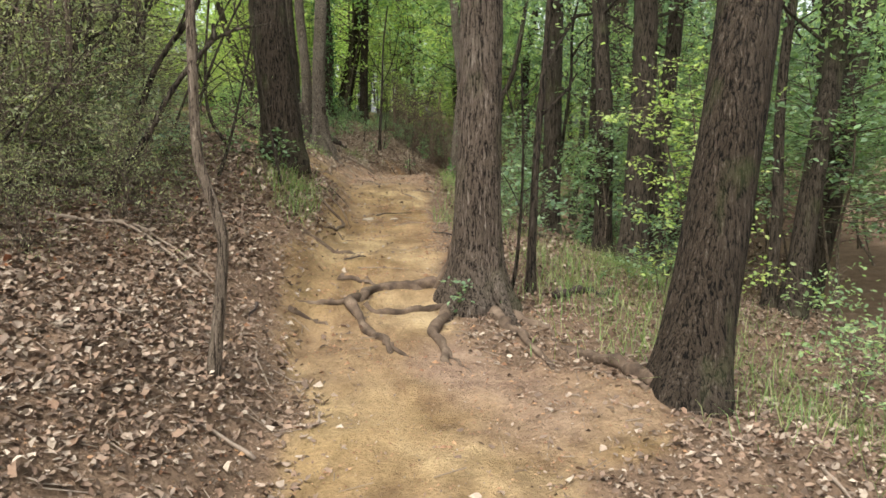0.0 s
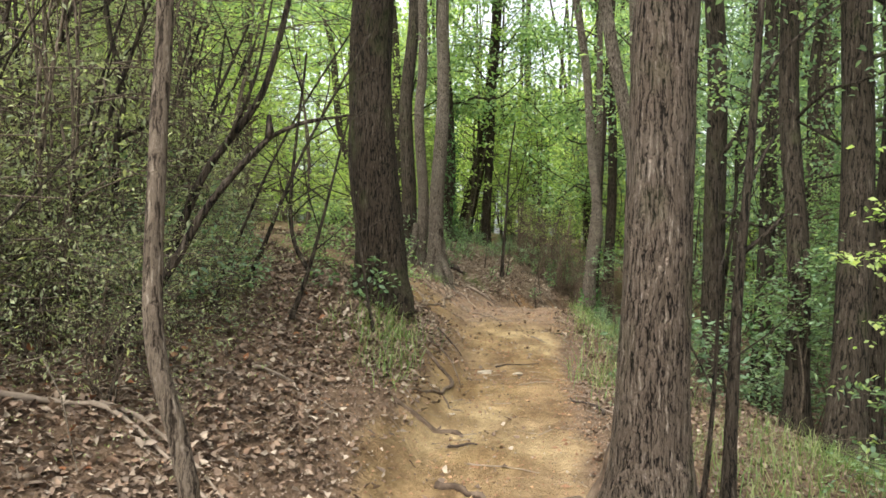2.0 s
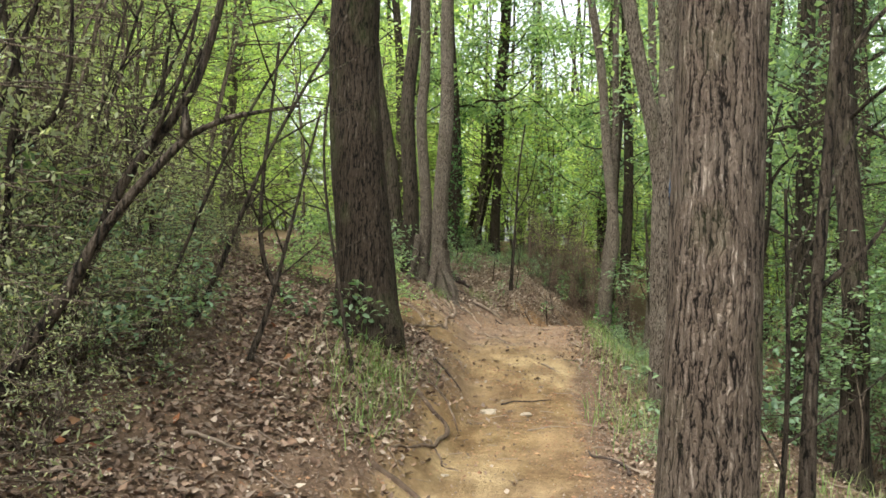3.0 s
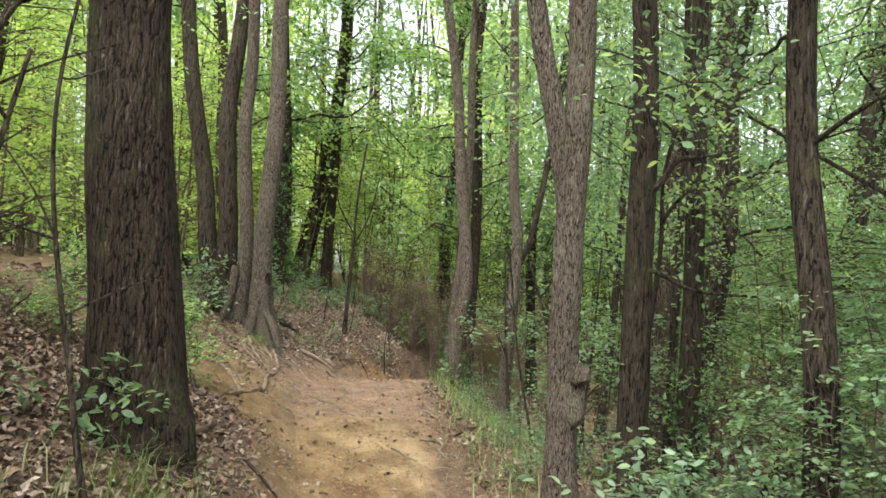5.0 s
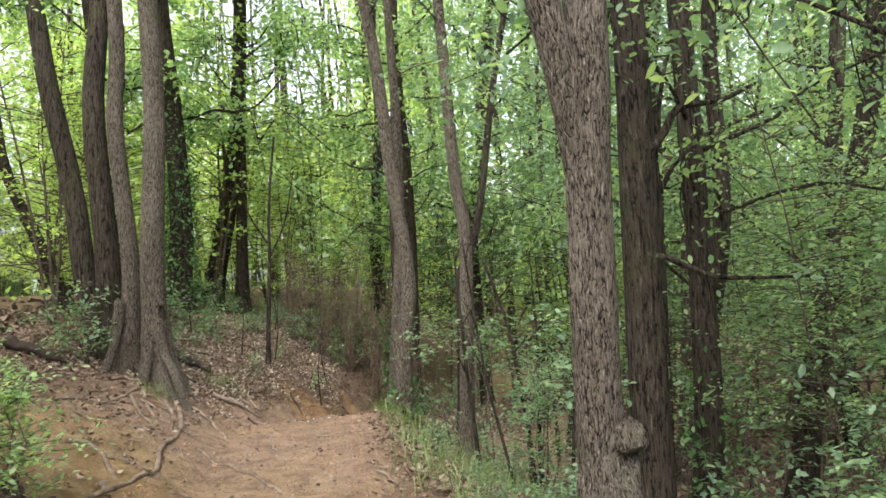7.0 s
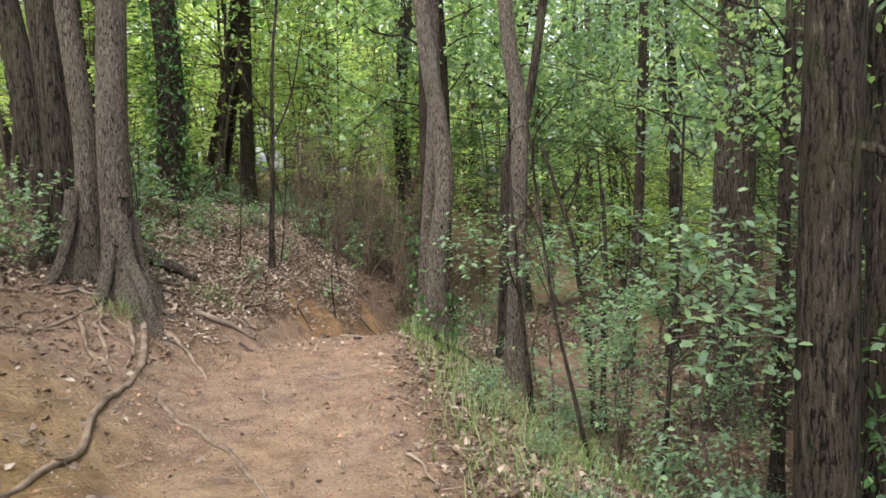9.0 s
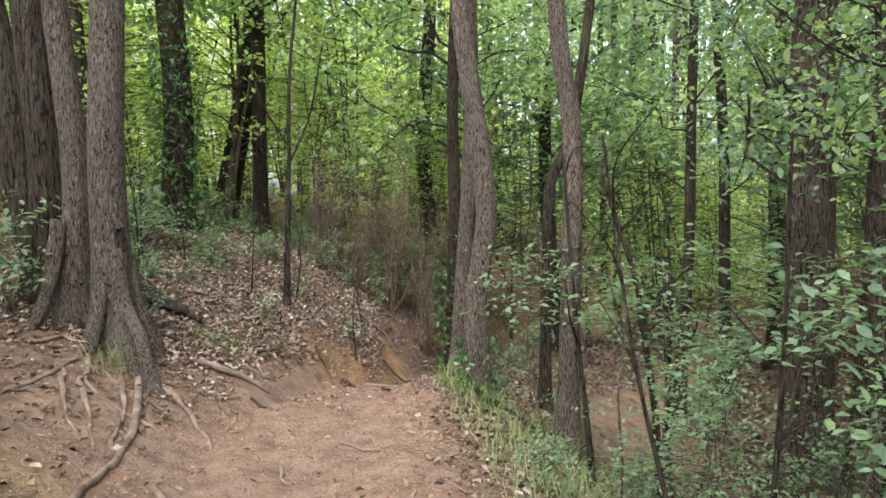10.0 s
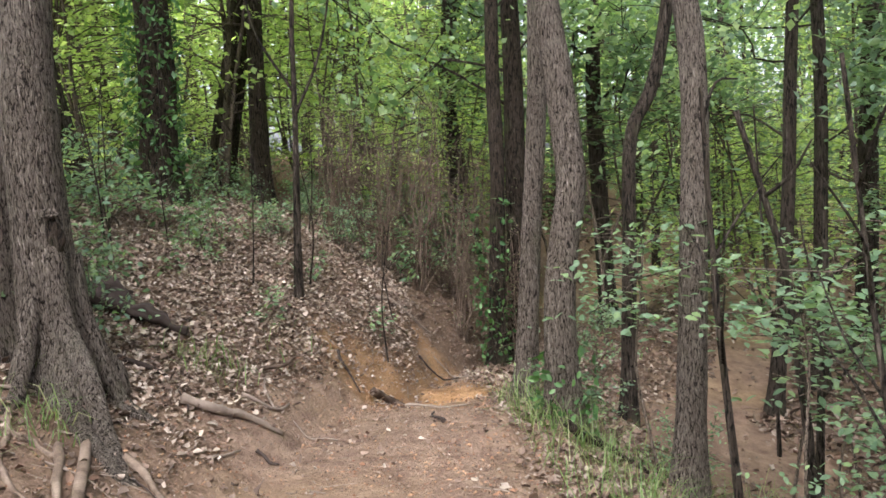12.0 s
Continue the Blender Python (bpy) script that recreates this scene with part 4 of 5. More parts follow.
for k, (x, y, dx) in enumerate([(1.05, 14.2, -0.25), (1.5, 14.2, 0.15), (0.95, 15.6, -0.1), (2.5, 18.3, -0.1)]):
    bare_stem([(x, y, 0), (x + dx * 0.4, y, 0.5), (x + dx, y + 0.05, 1.3), (x + dx * 1.5, y + 0.1, 2.4)], 0.016 + 0.004 * (k % 3), 220 + k, (), "thin dark sapling below the trail")


# ---- understorey ----
def shrub(name, seed, height, spread, stems, branches, leaf, per, mat, stem_mat, label, full=False, thick=0.012, start=0.15, lift=0.0, slim=1.0, tilt=0.45):
    """A leafy bush or sapling: wandering stems, side branches in layers, leaves along the twigs."""
    gen = np.random.default_rng(seed)
    canes, wood, at = [], [], []
    for s in range(stems):
        az = gen.uniform(0, 2 * np.pi)
        out = spread * 0.45 * (gen.uniform(0.2, 1) if stems > 1 else 0.15)
        h = height * gen.uniform(0.7, 1.0)
        p = [np.array([gen.normal(0, 0.05), gen.normal(0, 0.05), -0.08])]
        for k in range(1, 5):
            p.append(np.array([math.cos(az) * out * (k / 4) ** 1.2, math.sin(az) * out * (k / 4) ** 1.2, h * k / 4]) + gen.normal(0, 0.07, 3) * [1, 1, 0])
        c = curve_through(p, 0.15)
        canes.append(tube(c, np.linspace(thick * 1.3, thick * 0.3, len(c)), 5))
        for b in range(branches):
            i = int(len(c) * gen.uniform(start, 0.98))
            q, az2 = c[min(i, len(c) - 1)], gen.uniform(0, 2 * np.pi)
            n = spread * gen.uniform(0.35, 0.8) * (1.1 - 0.7 * i / len(c))
            d = np.array([math.cos(az2), math.sin(az2), gen.uniform(0.0, 0.5) + lift])
            e = curve_through([q, q + d * n * 0.5 + gen.normal(0, 0.05, 3), q + d * n - [0, 0, 0.12 * n]], 0.12)
            thin = e[::2] if len(e) > 4 else e
            wood.append(tube(thin, np.linspace(thick * 0.5, 0.003, len(thin)), 4))
            for _ in range(2):
                m = e[gen.integers(len(e) // 3, len(e))]
                g = m + np.append(gen.normal(0, 0.22, 2), gen.normal(0.02, 0.07)) * spread
                at.append(m + (g - m) * gen.uniform(0, 1, (per, 1)) + gen.normal(0, 0.035, (per, 3)))
            at.append(e[gen.integers(len(e) // 3, len(e), per)] + gen.normal(0, 0.04, (per, 3)))
    t = thing(name, (0, 0, 0), label, "shrub")
    for piece in canes:
        part("stem", raw_mesh("stem", *piece), stem_mat, t)
    part("twig_work", raw_mesh("twig_work", *joined(wood)), stem_mat, t, kind="stuff")
    if per:
        part("foliage", raw_mesh("foliage", *leaves(np.vstack(at), leaf, gen, tilt, full, slim=slim)), mat, t, kind="stuff")
    return t


BRUSH = [shrub("brush", 100 + k, 3.4, 1.05, 9, 13, 0.034, 9, LEAF_DUSTY, BARK_TWIG, "grey-olive brush with thin bare stems", slim=0.6, tilt=0.8, thick=0.007) for k in range(3)]
LEAFY = [shrub("leafy_sapling", 110 + k, 3.4, 1.9, 2, 30, 0.068, 11, LEAF_PALE, BARK_TWIG, "green leafy sapling on the slope", full=True, thick=0.014, tilt=0.35, start=0.32) for k in range(3)]
SPRAY = [shrub("leafy_spray", 180 + k, 2.6, 1.35, 2, 17, 0.062, 12, LEAF_PALE, BARK_TWIG, "thin sapling with loose sprays of pale leaves", full=True, thick=0.010, tilt=0.4, start=0.4) for k in range(3)]
BRIGHT = [shrub("bright_sapling", 120 + k, 5.0, 2.2, 3, 24, 0.085, 10, LEAF_SUN_PAINTED, BARK_TWIG, "tall sapling in the wood, sunlight put into its leaf colour", thick=0.022) for k in range(3)]
CANES = [shrub("cane_brush", 130 + k, 1.9, 0.8, 16, 3, 0.035, 2, LEAF_DUSTY, BARK_CANE, "brown leafless brush of upright canes", thick=0.007, slim=0.5) for k in range(2)]
LOW = [shrub("low_bush", 140 + k, 0.8, 0.8, 5, 7, 0.055, 6, LEAF_DEEP, BARK_TWIG, "low green bush in the leaf litter", full=True, thick=0.005) for k in range(2)]
SCRUB = [shrub("scrub", 150 + k, 1.3, 1.2, 9, 8, 0.03, 9, LEAF_DUSTY, BARK_TWIG, "low grey-olive scrub with dead twigs", slim=0.6, tilt=0.7, thick=0.006, start=0.05) for k in range(3)]


def plant(kinds, spots, group, low=0.8, high=1.2, turn_seed=0):
    gen = np.random.default_rng(turn_seed)
    for k, (x, y) in enumerate(spots):
        src = kinds[k % len(kinds)]
        c = copy_thing(src, pose(x, y, on(x, y), gen.normal(0, 4), gen.normal(0, 4), gen.uniform(0, 360)))
        s = gen.uniform(low, high)
        c.scale = (s, s, s * gen.uniform(0.85, 1.15))
        tagged(c, group=group)


def scatter(n, x0, x1, y0, y1, gap, seed, ok=lambda x, y: True):
    gen = np.random.default_rng(seed)
    out = []
    for _ in range(n * 30):
        x, y = gen.uniform(x0, x1), gen.uniform(y0, y1)
        if ok(x, y) and all((x - a) ** 2 + (y - b) ** 2 > gap * gap for a, b in out):
            out.append((x, y))
            if len(out) == n:
                break
    return out


def off_trail(margin):
    return lambda x, y: abs(x - float(trail_x(y))) > float(trail_half(y)) + margin


def open_view(x, y):
    """The gap in the wood through which the far meadow shows."""
    return abs(x + 0.4 + 0.35 * (y - 4.4)) > 1.3


plant(SCRUB, scatter(24, -5.5, -1.95, 4.9, 8.0, 0.42, 21, lambda x, y: x < -2.45 or 7.0 < y < 8 and x < -2.3) + scatter(14, -6, -2.6, 3.4, 5.2, 0.5, 22) + scatter(8, -6.5, -3.4, 9, 16, 0.7, 23, lambda x, y: worn(x, y) < 0.2), "low scrub of the thicket", 0.7, 1.2, 20)
plant(BRUSH, scatter(25, -7.0, -2.5, 4.6, 8.6, 0.55, 1, lambda x, y: x < -2.9 or y < 6.6) + scatter(4, -6, -4.2, 9.5, 13, 0.8, 2), "brush in the thicket", 0.8, 1.25, 1)
plant(BRUSH, scatter(14, -12, -6, 10, 24, 1.2, 3), "brush in the thicket", 0.9, 1.3, 2)
plant(LEAFY, scatter(24, 1.6, 8, 9.0, 21, 0.9, 4, lambda x, y: off_trail(0.9)(x, y) and not (x < 4.6 and 16 < y < 22) and not (x < 3.6 and 9.8 < y < 17)) + scatter(6, 4.2, 8, 5, 9, 0.8, 5), "saplings on the slope", 0.75, 1.25, 3)
plant(BRIGHT, scatter(44, -9, 9, 22.0, 32, 1.15, 6, lambda x, y: off_trail(0.6)(x, y) and open_view(x, y)) + scatter(8, -9, -4.2, 17, 23, 1.4, 7, open_view), "tall saplings of the wood", 0.8, 1.3, 4)
plant(LEAFY, [(1.9, 21.6), (4.9, 18.2), (5.4, 20.0), (2.9, 23.2), (6.0, 16.4), (5.0, 23.5), (1.9, 23.8)], "tall saplings low in the wood", 1.2, 1.6, 63)
plant(BRIGHT, [(-4.6, 13.2), (-5.4, 15.2), (-4.0, 18.0), (-6.4, 12.0), (-7.2, 16.5), (-8.5, 20), (-3.9, 21.6), (-5.0, 10.4), (-7.5, 9.5), (-5.2, 22.5), (-8.5, 13.5)], "tall saplings of the wood", 0.7, 1.1, 41)
DENSE = [shrub("green_bush", 175 + k, 1.15, 0.75, 5, 10, 0.05, 8, LEAF_LIGHT, BARK_TWIG, "light-green leafy bush past the big oak", full=True, thick=0.006) for k in range(2)]
plant(DENSE, [(-2.0, 11.1), (-2.35, 11.3), (-2.75, 10.9)], "bushes past the big oak", 0.62, 0.8, 42)
plant(BRIGHT, [(-1.3, 23.0), (-0.5, 22.4), (0.3, 22.9), (-1.8, 24.3), (-0.9, 25.0), (0.9, 24.6), (-3.4, 22.4), (-2.6, 25.2)], "young saplings of the wood", 0.55, 0.8, 43)
TALL = [shrub("tall_sapling", 170 + k, 5.6, 2.6, 2, 34, 0.06, 12, LEAF_LIGHT, BARK_TWIG, "tall sapling with airy light foliage", thick=0.016, start=0.42, tilt=0.4) for k in range(2)]
plant(TALL, [(-4.3, 11.8), (-5.0, 13.2), (-4.1, 9.7), (-5.4, 11.3), (-6.5, 14.5), (-4.9, 8.9), (-4.4, 7.6), (-6.0, 9.6), (-4.6, 16.2)], "airy saplings past the thicket", 0.8, 1.1, 61)
plant(TALL, [(3.0, 12.2), (3.4, 13.4), (3.4, 10.9), (4.4, 12.4), (4.6, 10.9)], "airy saplings on the slope", 0.6, 0.85, 62)
plant(CANES, scatter(11, -1.2, 0.9, 20.0, 21.8, 0.4, 8), "canes at the end of the bank", 0.8, 1.1, 5)
plant(SPRAY, [(1.45, 14.9), (2.9, 13.8), (1.85, 9.4), (2.5, 10.2)], "saplings beside the trail", 0.7, 1.0, 11)
plant(LOW, [(0.4, 16.75), (1.7, 14.0), (-2.4, 7.4), (-2.9, 8.2), (-3.2, 8.6), (-2.6, 6.6)], "low bushes beside the trail", 0.5, 0.9, 12)
plant(LOW, scatter(26, -5, 1.5, 18.8, 26, 0.7, 13, lambda x, y: off_trail(0.5)(x, y) and worn(x, y) < 0.2), "low bushes", 0.5, 1.0, 14)
plant(LOW, scatter(7, 0.9, 3.0, 6.8, 13, 0.6, 9, off_trail(0.5)) + scatter(16, -6, -2.4, 5, 19, 0.7, 10, lambda x, y: worn(x, y) < 0.2 and open_view(x, y)), "low bushes", 0.6, 1.2, 6)
for k in DENSE + SPRAY + TALL + SCRUB + BRUSH + LEAFY + BRIGHT + CANES + LOW:
    x, y = -9 - 1.5 * rng.random(), 26 + 8 * rng.random()
    k.location = (x, y, on(x, y))


# ---- far woods ----
def far_woods(seed, count, r0, r1, a0, a1, mat, leaf, per, high=13):
    """The wood beyond: rows of trunks and the mass of their leaves."""
    gen = np.random.default_rng(seed)
    wood, at = [], []
    for _ in range(count):
        az, r = radians(gen.uniform(a0, a1)), gen.uniform(r0, r1)
        x, y = r * math.sin(az), 8 + r * math.cos(az)
        if y > 8 and abs(x + 0.4 + 0.35 * (y - 4.4)) < 1.4:
            continue
        z, h = on(x, y) - 0.3, gen.uniform(0.65, 1.2) * high
        c = curve_through([(x, y, z), (x + gen.normal(0, 0.3), y, z + h * 0.5), (x + gen.normal(0, 0.6), y, z + h)], 1.0)
        wood.append(tube(c, np.linspace(gen.uniform(0.07, 0.17), 0.03, len(c)), 7))
        for _ in range(int(1.15 * high)):
            m = np.array([x, y, z]) + [gen.normal(0, 1.3), gen.normal(0, 1.3), gen.uniform(0.04, 1.0) * h]
            gap = abs(math.degrees(math.atan2(m[0] + 0.5, m[1] - 5.5)) + 2.5)
            if m[2] - 2 > 0.20 * (m[1] - 5.5) and gap < 4.5 and y > 8:
                continue
            at.append(m + gen.normal(0, 1, (per, 3)) * [0.7, 0.7, 0.3])
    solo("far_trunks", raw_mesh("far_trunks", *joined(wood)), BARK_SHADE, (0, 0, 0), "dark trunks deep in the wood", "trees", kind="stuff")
    solo("far_foliage", raw_mesh("far_foliage", *leaves(np.vstack(at), leaf, gen, 0.7)), mat, (0, 0, 0), "sunlit green leaves deep in the wood", "foliage", kind="stuff")


# Painted-sunlit leaf colour to the left, lighter and deeper greens elsewhere.
far_woods(1, 46, 24, 34, -42, 6, LEAF_SUN_PAINTED, 0.2, 64, 15)
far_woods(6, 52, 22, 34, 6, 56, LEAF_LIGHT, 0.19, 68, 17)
far_woods(2, 60, 34, 52, -62, 6, LEAF_SUN_PAINTED, 0.36, 52, 20)
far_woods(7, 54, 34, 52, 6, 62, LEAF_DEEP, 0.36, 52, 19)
far_woods(5, 44, 20, 34, -62, -24, LEAF_SUN_PAINTED, 0.2, 66, 17)
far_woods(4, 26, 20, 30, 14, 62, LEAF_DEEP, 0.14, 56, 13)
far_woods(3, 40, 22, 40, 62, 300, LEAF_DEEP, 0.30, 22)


# ---- leaf litter, grass ----
def litter(name, n, x0, x1, y0, y1, size, seed, mat, label, bare=0.35, full=True):
    gen = np.random.default_rng(seed)
    x, y = gen.uniform(x0, x1, n), gen.uniform(y0, y1, n)
    clump = fbm(x * 0.8 + 3, y * 0.8) + 0.5
    keep = gen.random(n) < np.clip((1 - trodden(x, y)) * (0.5 + clump) + bare * 0.08, 0, 1) * (1 - 0.9 * raw_bank(x, y))
    x, y = x[keep], y[keep]
    at = np.stack([x, y, land(x, y) + gen.uniform(0.004, 0.022, len(x))], -1)
    solo(name, raw_mesh(name, *leaves(at, size, gen, 0.42, full, dead=full)), mat, (0, 0, 0), label, "leaf litter", kind="stuff")


litter("leaf_litter", 92000, -4.2, -0.4, 2.0, 12, 0.038, 1, LITTER, "dry brown fallen leaves on the bank")
litter("leaf_litter", 76000, -5.5, 1.2, 11.5, 24, 0.040, 2, LITTER, "dry brown fallen leaves round the clump")
litter("leaf_litter", 38000, -3.4, -0.45, 15.6, 21, 0.036, 12, LITTER_BRIGHTENED, "dry pale fallen leaves thick on the bank", 0.1)
litter("leaf_litter", 46000, 0.0, 4.5, 2.0, 12, 0.036, 3, LITTER, "dry brown fallen leaves on the slope")
litter("leaf_litter", 24000, 2.5, 10, 17, 32, 0.08, 14, LITTER, "dry fallen leaves on the slope beyond the lower trail")
litter("leaf_litter", 40000, 0.0, 6, 12, 24, 0.05, 4, LITTER, "dry brown fallen leaves below the trail")
litter("leaf_litter", 9000, -10, -4.2, 2, 24, 0.10, 5, LITTER, "dry brown fallen leaves in the thicket")
litter("rust_leaves", 400, -4, -1.8, 4, 8, 0.05, 6, LITTER_RED, "rust-red fallen leaves in the brush")


def leaf_bits(n, seed):
    """Crumbled leaf between the bare clay and the deep litter."""
    gen = np.random.default_rng(seed)
    y = gen.uniform(2.2, 20, n)
    x = trail_x(y) + gen.normal(0, 1.15, n)
    keep = gen.random(n) < (1 - worn(x, y)) * 0.95 + 0.10 + 0.25 * smooth(y, 11, 14) - raw_bank(x, y)
    x, y = x[keep], y[keep]
    at = np.stack([x, y, land(x, y) + gen.uniform(0.002, 0.010, len(x))], -1)
    solo("leaf_bits", raw_mesh("leaf_bits", *leaves(at, 0.016, gen, 0.6)), LITTER, (0, 0, 0), "crumbled leaf bits at the edges of the trail", "leaf litter", kind="stuff")


leaf_bits(125000, 9)


def grass(n, spots, seed, label, tall=0.22):
    """Loose tufts of thin bent blades."""
    gen = np.random.default_rng(seed)
    v, f = [], []
    for k in range(n):
        cx, cy, sx, sy = spots[k % len(spots)]
        x, y = gen.normal(cx, sx), gen.normal(cy, sy)
        if worn(x, y) > 0.45:
            continue
        h, az, bend, w = tall * gen.uniform(0.3, 1.2), gen.uniform(0, 6.28), gen.uniform(0.3, 1.4), gen.uniform(0.0015, 0.0035)
        d, s = np.array([math.cos(az), math.sin(az), 0]), np.array([-math.sin(az), math.cos(az), 0]) * w
        p = np.array([x, y, on(x, y, -0.01)])
        m, e = p + d * h * bend * 0.35 + [0, 0, h * 0.6], p + d * h * bend + [0, 0, h * (1 - 0.35 * bend)]
        i = len(v)
        v += [p - s, p + s, m + s * 0.8, m - s * 0.8, e + s * 0.15, e - s * 0.15]
        f += [[i, i + 1, i + 2, i + 3], [i + 3, i + 2, i + 4, i + 5]]
    solo("grass", raw_mesh("grass", v, f), LEAF_GRASS, (0, 0, 0), label, "grass", kind="stuff")


grass(700, [(-1.45, 8.0, 0.2, 0.4), (-1.4, 8.4, 0.15, 0.2), (-1.35, 7.6, 0.2, 0.3)], 1, "pale grass tufts on the bank under the big oak", 0.2)
grass(3200, [(1.5, 5.6, 0.4, 0.6), (2.0, 7.0, 0.6, 0.9), (1.9, 8.3, 0.4, 0.4), (2.0, 4.4, 0.4, 0.5), (1.0, 6.9, 0.3, 0.6), (1.9, 7.9, 0.3, 0.5)], 2, "green grass on the slope below the trail", 0.22)
grass(2000, [(0.35, 13.5, 0.28, 1.0), (0.3, 15.5, 0.24, 0.8), (0.45, 11.8, 0.26, 0.8), (0.4, 9.4, 0.3, 0.6), (0.2, 16.6, 0.2, 0.4)], 3, "tall green grass along the edge of the trail", 0.28)

grass(260, [(-2.22, 15.4, 0.10, 0.12), (-1.75, 16.6, 0.12, 0.12), (-1.2, 17.2, 0.2, 0.2)], 4, "thin green grass tufts at the foot of the clump", 0.2)
grass(1500, [(1.0, 15.6, 0.4, 0.7), (1.7, 16.4, 0.5, 0.6), (0.8, 14.2, 0.3, 0.6), (1.5, 13.2, 0.4, 0.6)], 5, "thin grass on the slope below the bend", 0.26)


plant(LOW, [(1.4, 15.9), (2.5, 15.0), (1.0, 16.6)], "herbs below the bend", 0.4, 0.6, 71)
plant(LOW, [(0.35, 8.4), (0.42, 10.9), (0.45, 12.2), (0.35, 14.4), (0.55, 13.4), (0.6, 9.6)], "herbs along the trail", 0.28, 0.42, 51)
HANGING = [shrub("oak_sapling", 185 + k, 1.95, 1.1, 1, 12, 0.062, 8, LEAF_PALE, BARK_TWIG, "slim oak sapling with layered blue-green leaf sprays", full=True, thick=0.011, tilt=0.3, start=0.68) for k in range(2)]
plant(HANGING, [(1.3, 13.1), (0.95, 15.2), (1.5, 15.6), (2.1, 14.9), (0.72, 16.2), (1.9, 16.9), (1.75, 15.9), (2.4, 16.1), (1.3, 17.0), (2.7, 17.6)], "oak saplings below the trail", 0.85, 1.3, 55)
for k in HANGING:
    k.location = (-9.5, 33.5, on(-9.5, 33.5))
plant(SPRAY, [(1.25, 14.5), (2.2, 14.7), (2.6, 11.2), (2.3, 10.6)], "saplings beside the trail", 0.55, 0.8, 52)
plant(SCRUB, [(-2.3, 6.3), (-2.25, 6.9), (-2.45, 7.6), (-2.6, 5.9), (-2.8, 5.3), (-3.1, 4.8)], "low scrub of the thicket", 0.45, 0.6, 53)
plant(SCRUB, scatter(18, -3.4, -1.75, 4.3, 7.0, 0.3, 56, lambda x, y: x < -1.35 - 0.12 * y), "low scrub of the thicket", 0.4, 0.65, 57)
plant(LOW, [(-2.5, 6.1), (-2.3, 6.6), (-2.7, 6.9), (-3.1, 6.2), (-2.9, 5.6), (-2.35, 7.2), (-3.3, 5.2), (-3.5, 8.8)], "low bushes of the thicket", 0.45, 0.75, 54)

# ---- knots, scars, sprigs ----
def lump(name, at, size, parent, mat, seed, squash=(1, 1, 1), label=""):
    """A knobbly swelling grown into its tree."""
    bm = bmesh.new()
    bmesh.ops.create_icosphere(bm, subdivisions=4, radius=1.0)
    for v in bm.verts:
        k = 1 + 0.35 * noise.noise(v.co * 1.6 + Vector((seed, 0, 0))) + 0.12 * noise.noise(v.co * 5 + Vector((0, seed, 0)))
        v.co = Vector((v.co.x * size * squash[0], v.co.y * size * squash[1], v.co.z * size * squash[2])) * k
    for f in bm.faces:
        f.smooth = True
    me = bpy.data.meshes.new(name)
    bm.to_mesh(me)
    bm.free()
    ob = part(name, me, mat, parent, label)
    ob.location = Vector(at) - parent.location
    return ob


lump("knot", (0.58, 9.99, 1.40), 0.075, T5, BARK_GREY, 3, (1.0, 0.9, 0.85), "swollen knot")
lump("swelling", (0.53, 10.06, 1.22), 0.115, T5, BARK_GREY, 5, (1.0, 1.0, 1.6), "swollen foot of the trunk")
lump("scar", (-2.24, 15.735, 1.87), 0.05, T4A, BARK_DARK, 8, (1.1, 0.35, 1.8), "dark scar under torn bark")
lump("bark_flake", (-2.265, 15.725, 1.985), 0.06, T4A, BARK_GREY, 9, (1.3, 0.3, 0.45), "torn edge of bark")
blaze = lump("paint_mark", (0.114, 5.85, 1.95), 0.045, T2, bark("faded_blue_paint", (0.05, 0.06, 0.08), (0.10, 0.14, 0.22), (0.16, 0.21, 0.30), 40, 0.1, 0.0), 4, (0.16, 0.7, 1.6), "faded blue paint mark")

# ---- fallen wood ----
def stick(x, y, length, r, heading, seed, mat=DEADWOOD, bend=0.12, name="fallen_stick", label="dry fallen stick on the ground", sides=7, sunk=0.1):
    gen = np.random.default_rng(seed)
    d, n = np.array([math.cos(heading), math.sin(heading)]), np.array([-math.sin(heading), math.cos(heading)])
    st = [np.array([x, y]) + d * length * t + n * length * bend * gen.normal(0, 1) * (0 < t < 1) for t in (0, 0.3, 0.65, 1)]
    c = curve_through([(*p, 0) for p in st], max(0.03, length / 24))
    knobs = 0.75 if name == "rotten_log" else 0.35
    rad = np.linspace(r, r * 0.45, len(c)) * (1 + knobs * value_noise(np.arange(len(c)) * 0.8 + seed, np.zeros(len(c))))
    c[:, 2] = land(c[:, 0], c[:, 1]) + rad * (1 - sunk) + 0.012
    if name == "bare_root":
        c[:, 2] = np.linspace(c[0, 2], c[-1, 2], len(c)) - 0.01
    base = np.array([x, y, on(x, y)])
    v, f = tube(c - base, rad, sides, lambda a, i: 1 + knobs * value_noise(a * 1.7 + seed, i * 0.4) + 0.15 * value_noise(a * 5 + seed, i * 0.7))
    ob = solo(name, raw_mesh(name, v, f), mat, base, label, "stick", "fallen sticks" if name == "fallen_stick" else "")
    return ob


stick(-2.70, 16.80, 0.78, 0.075, 0.03, 1, CHARRED, 0.10, "rotten_log", "black rotten branch on the leaf litter", 24, -0.3)
stick(-2.5, 17.1, 0.2, 0.05, 0.4, 21, CHARRED, 0.06, "rotten_log", "short black stump of rotten wood", 12, -0.3)
stick(-3.75, 15.9, 0.6, 0.06, -0.25, 2, CHARRED, 0.06, "rotten_log", "dark rotten log beside the clump", 12)
stick(-1.80, 16.03, 0.52, 0.027, 0.5, 3, DEADWOOD, 0.03, sides=14)
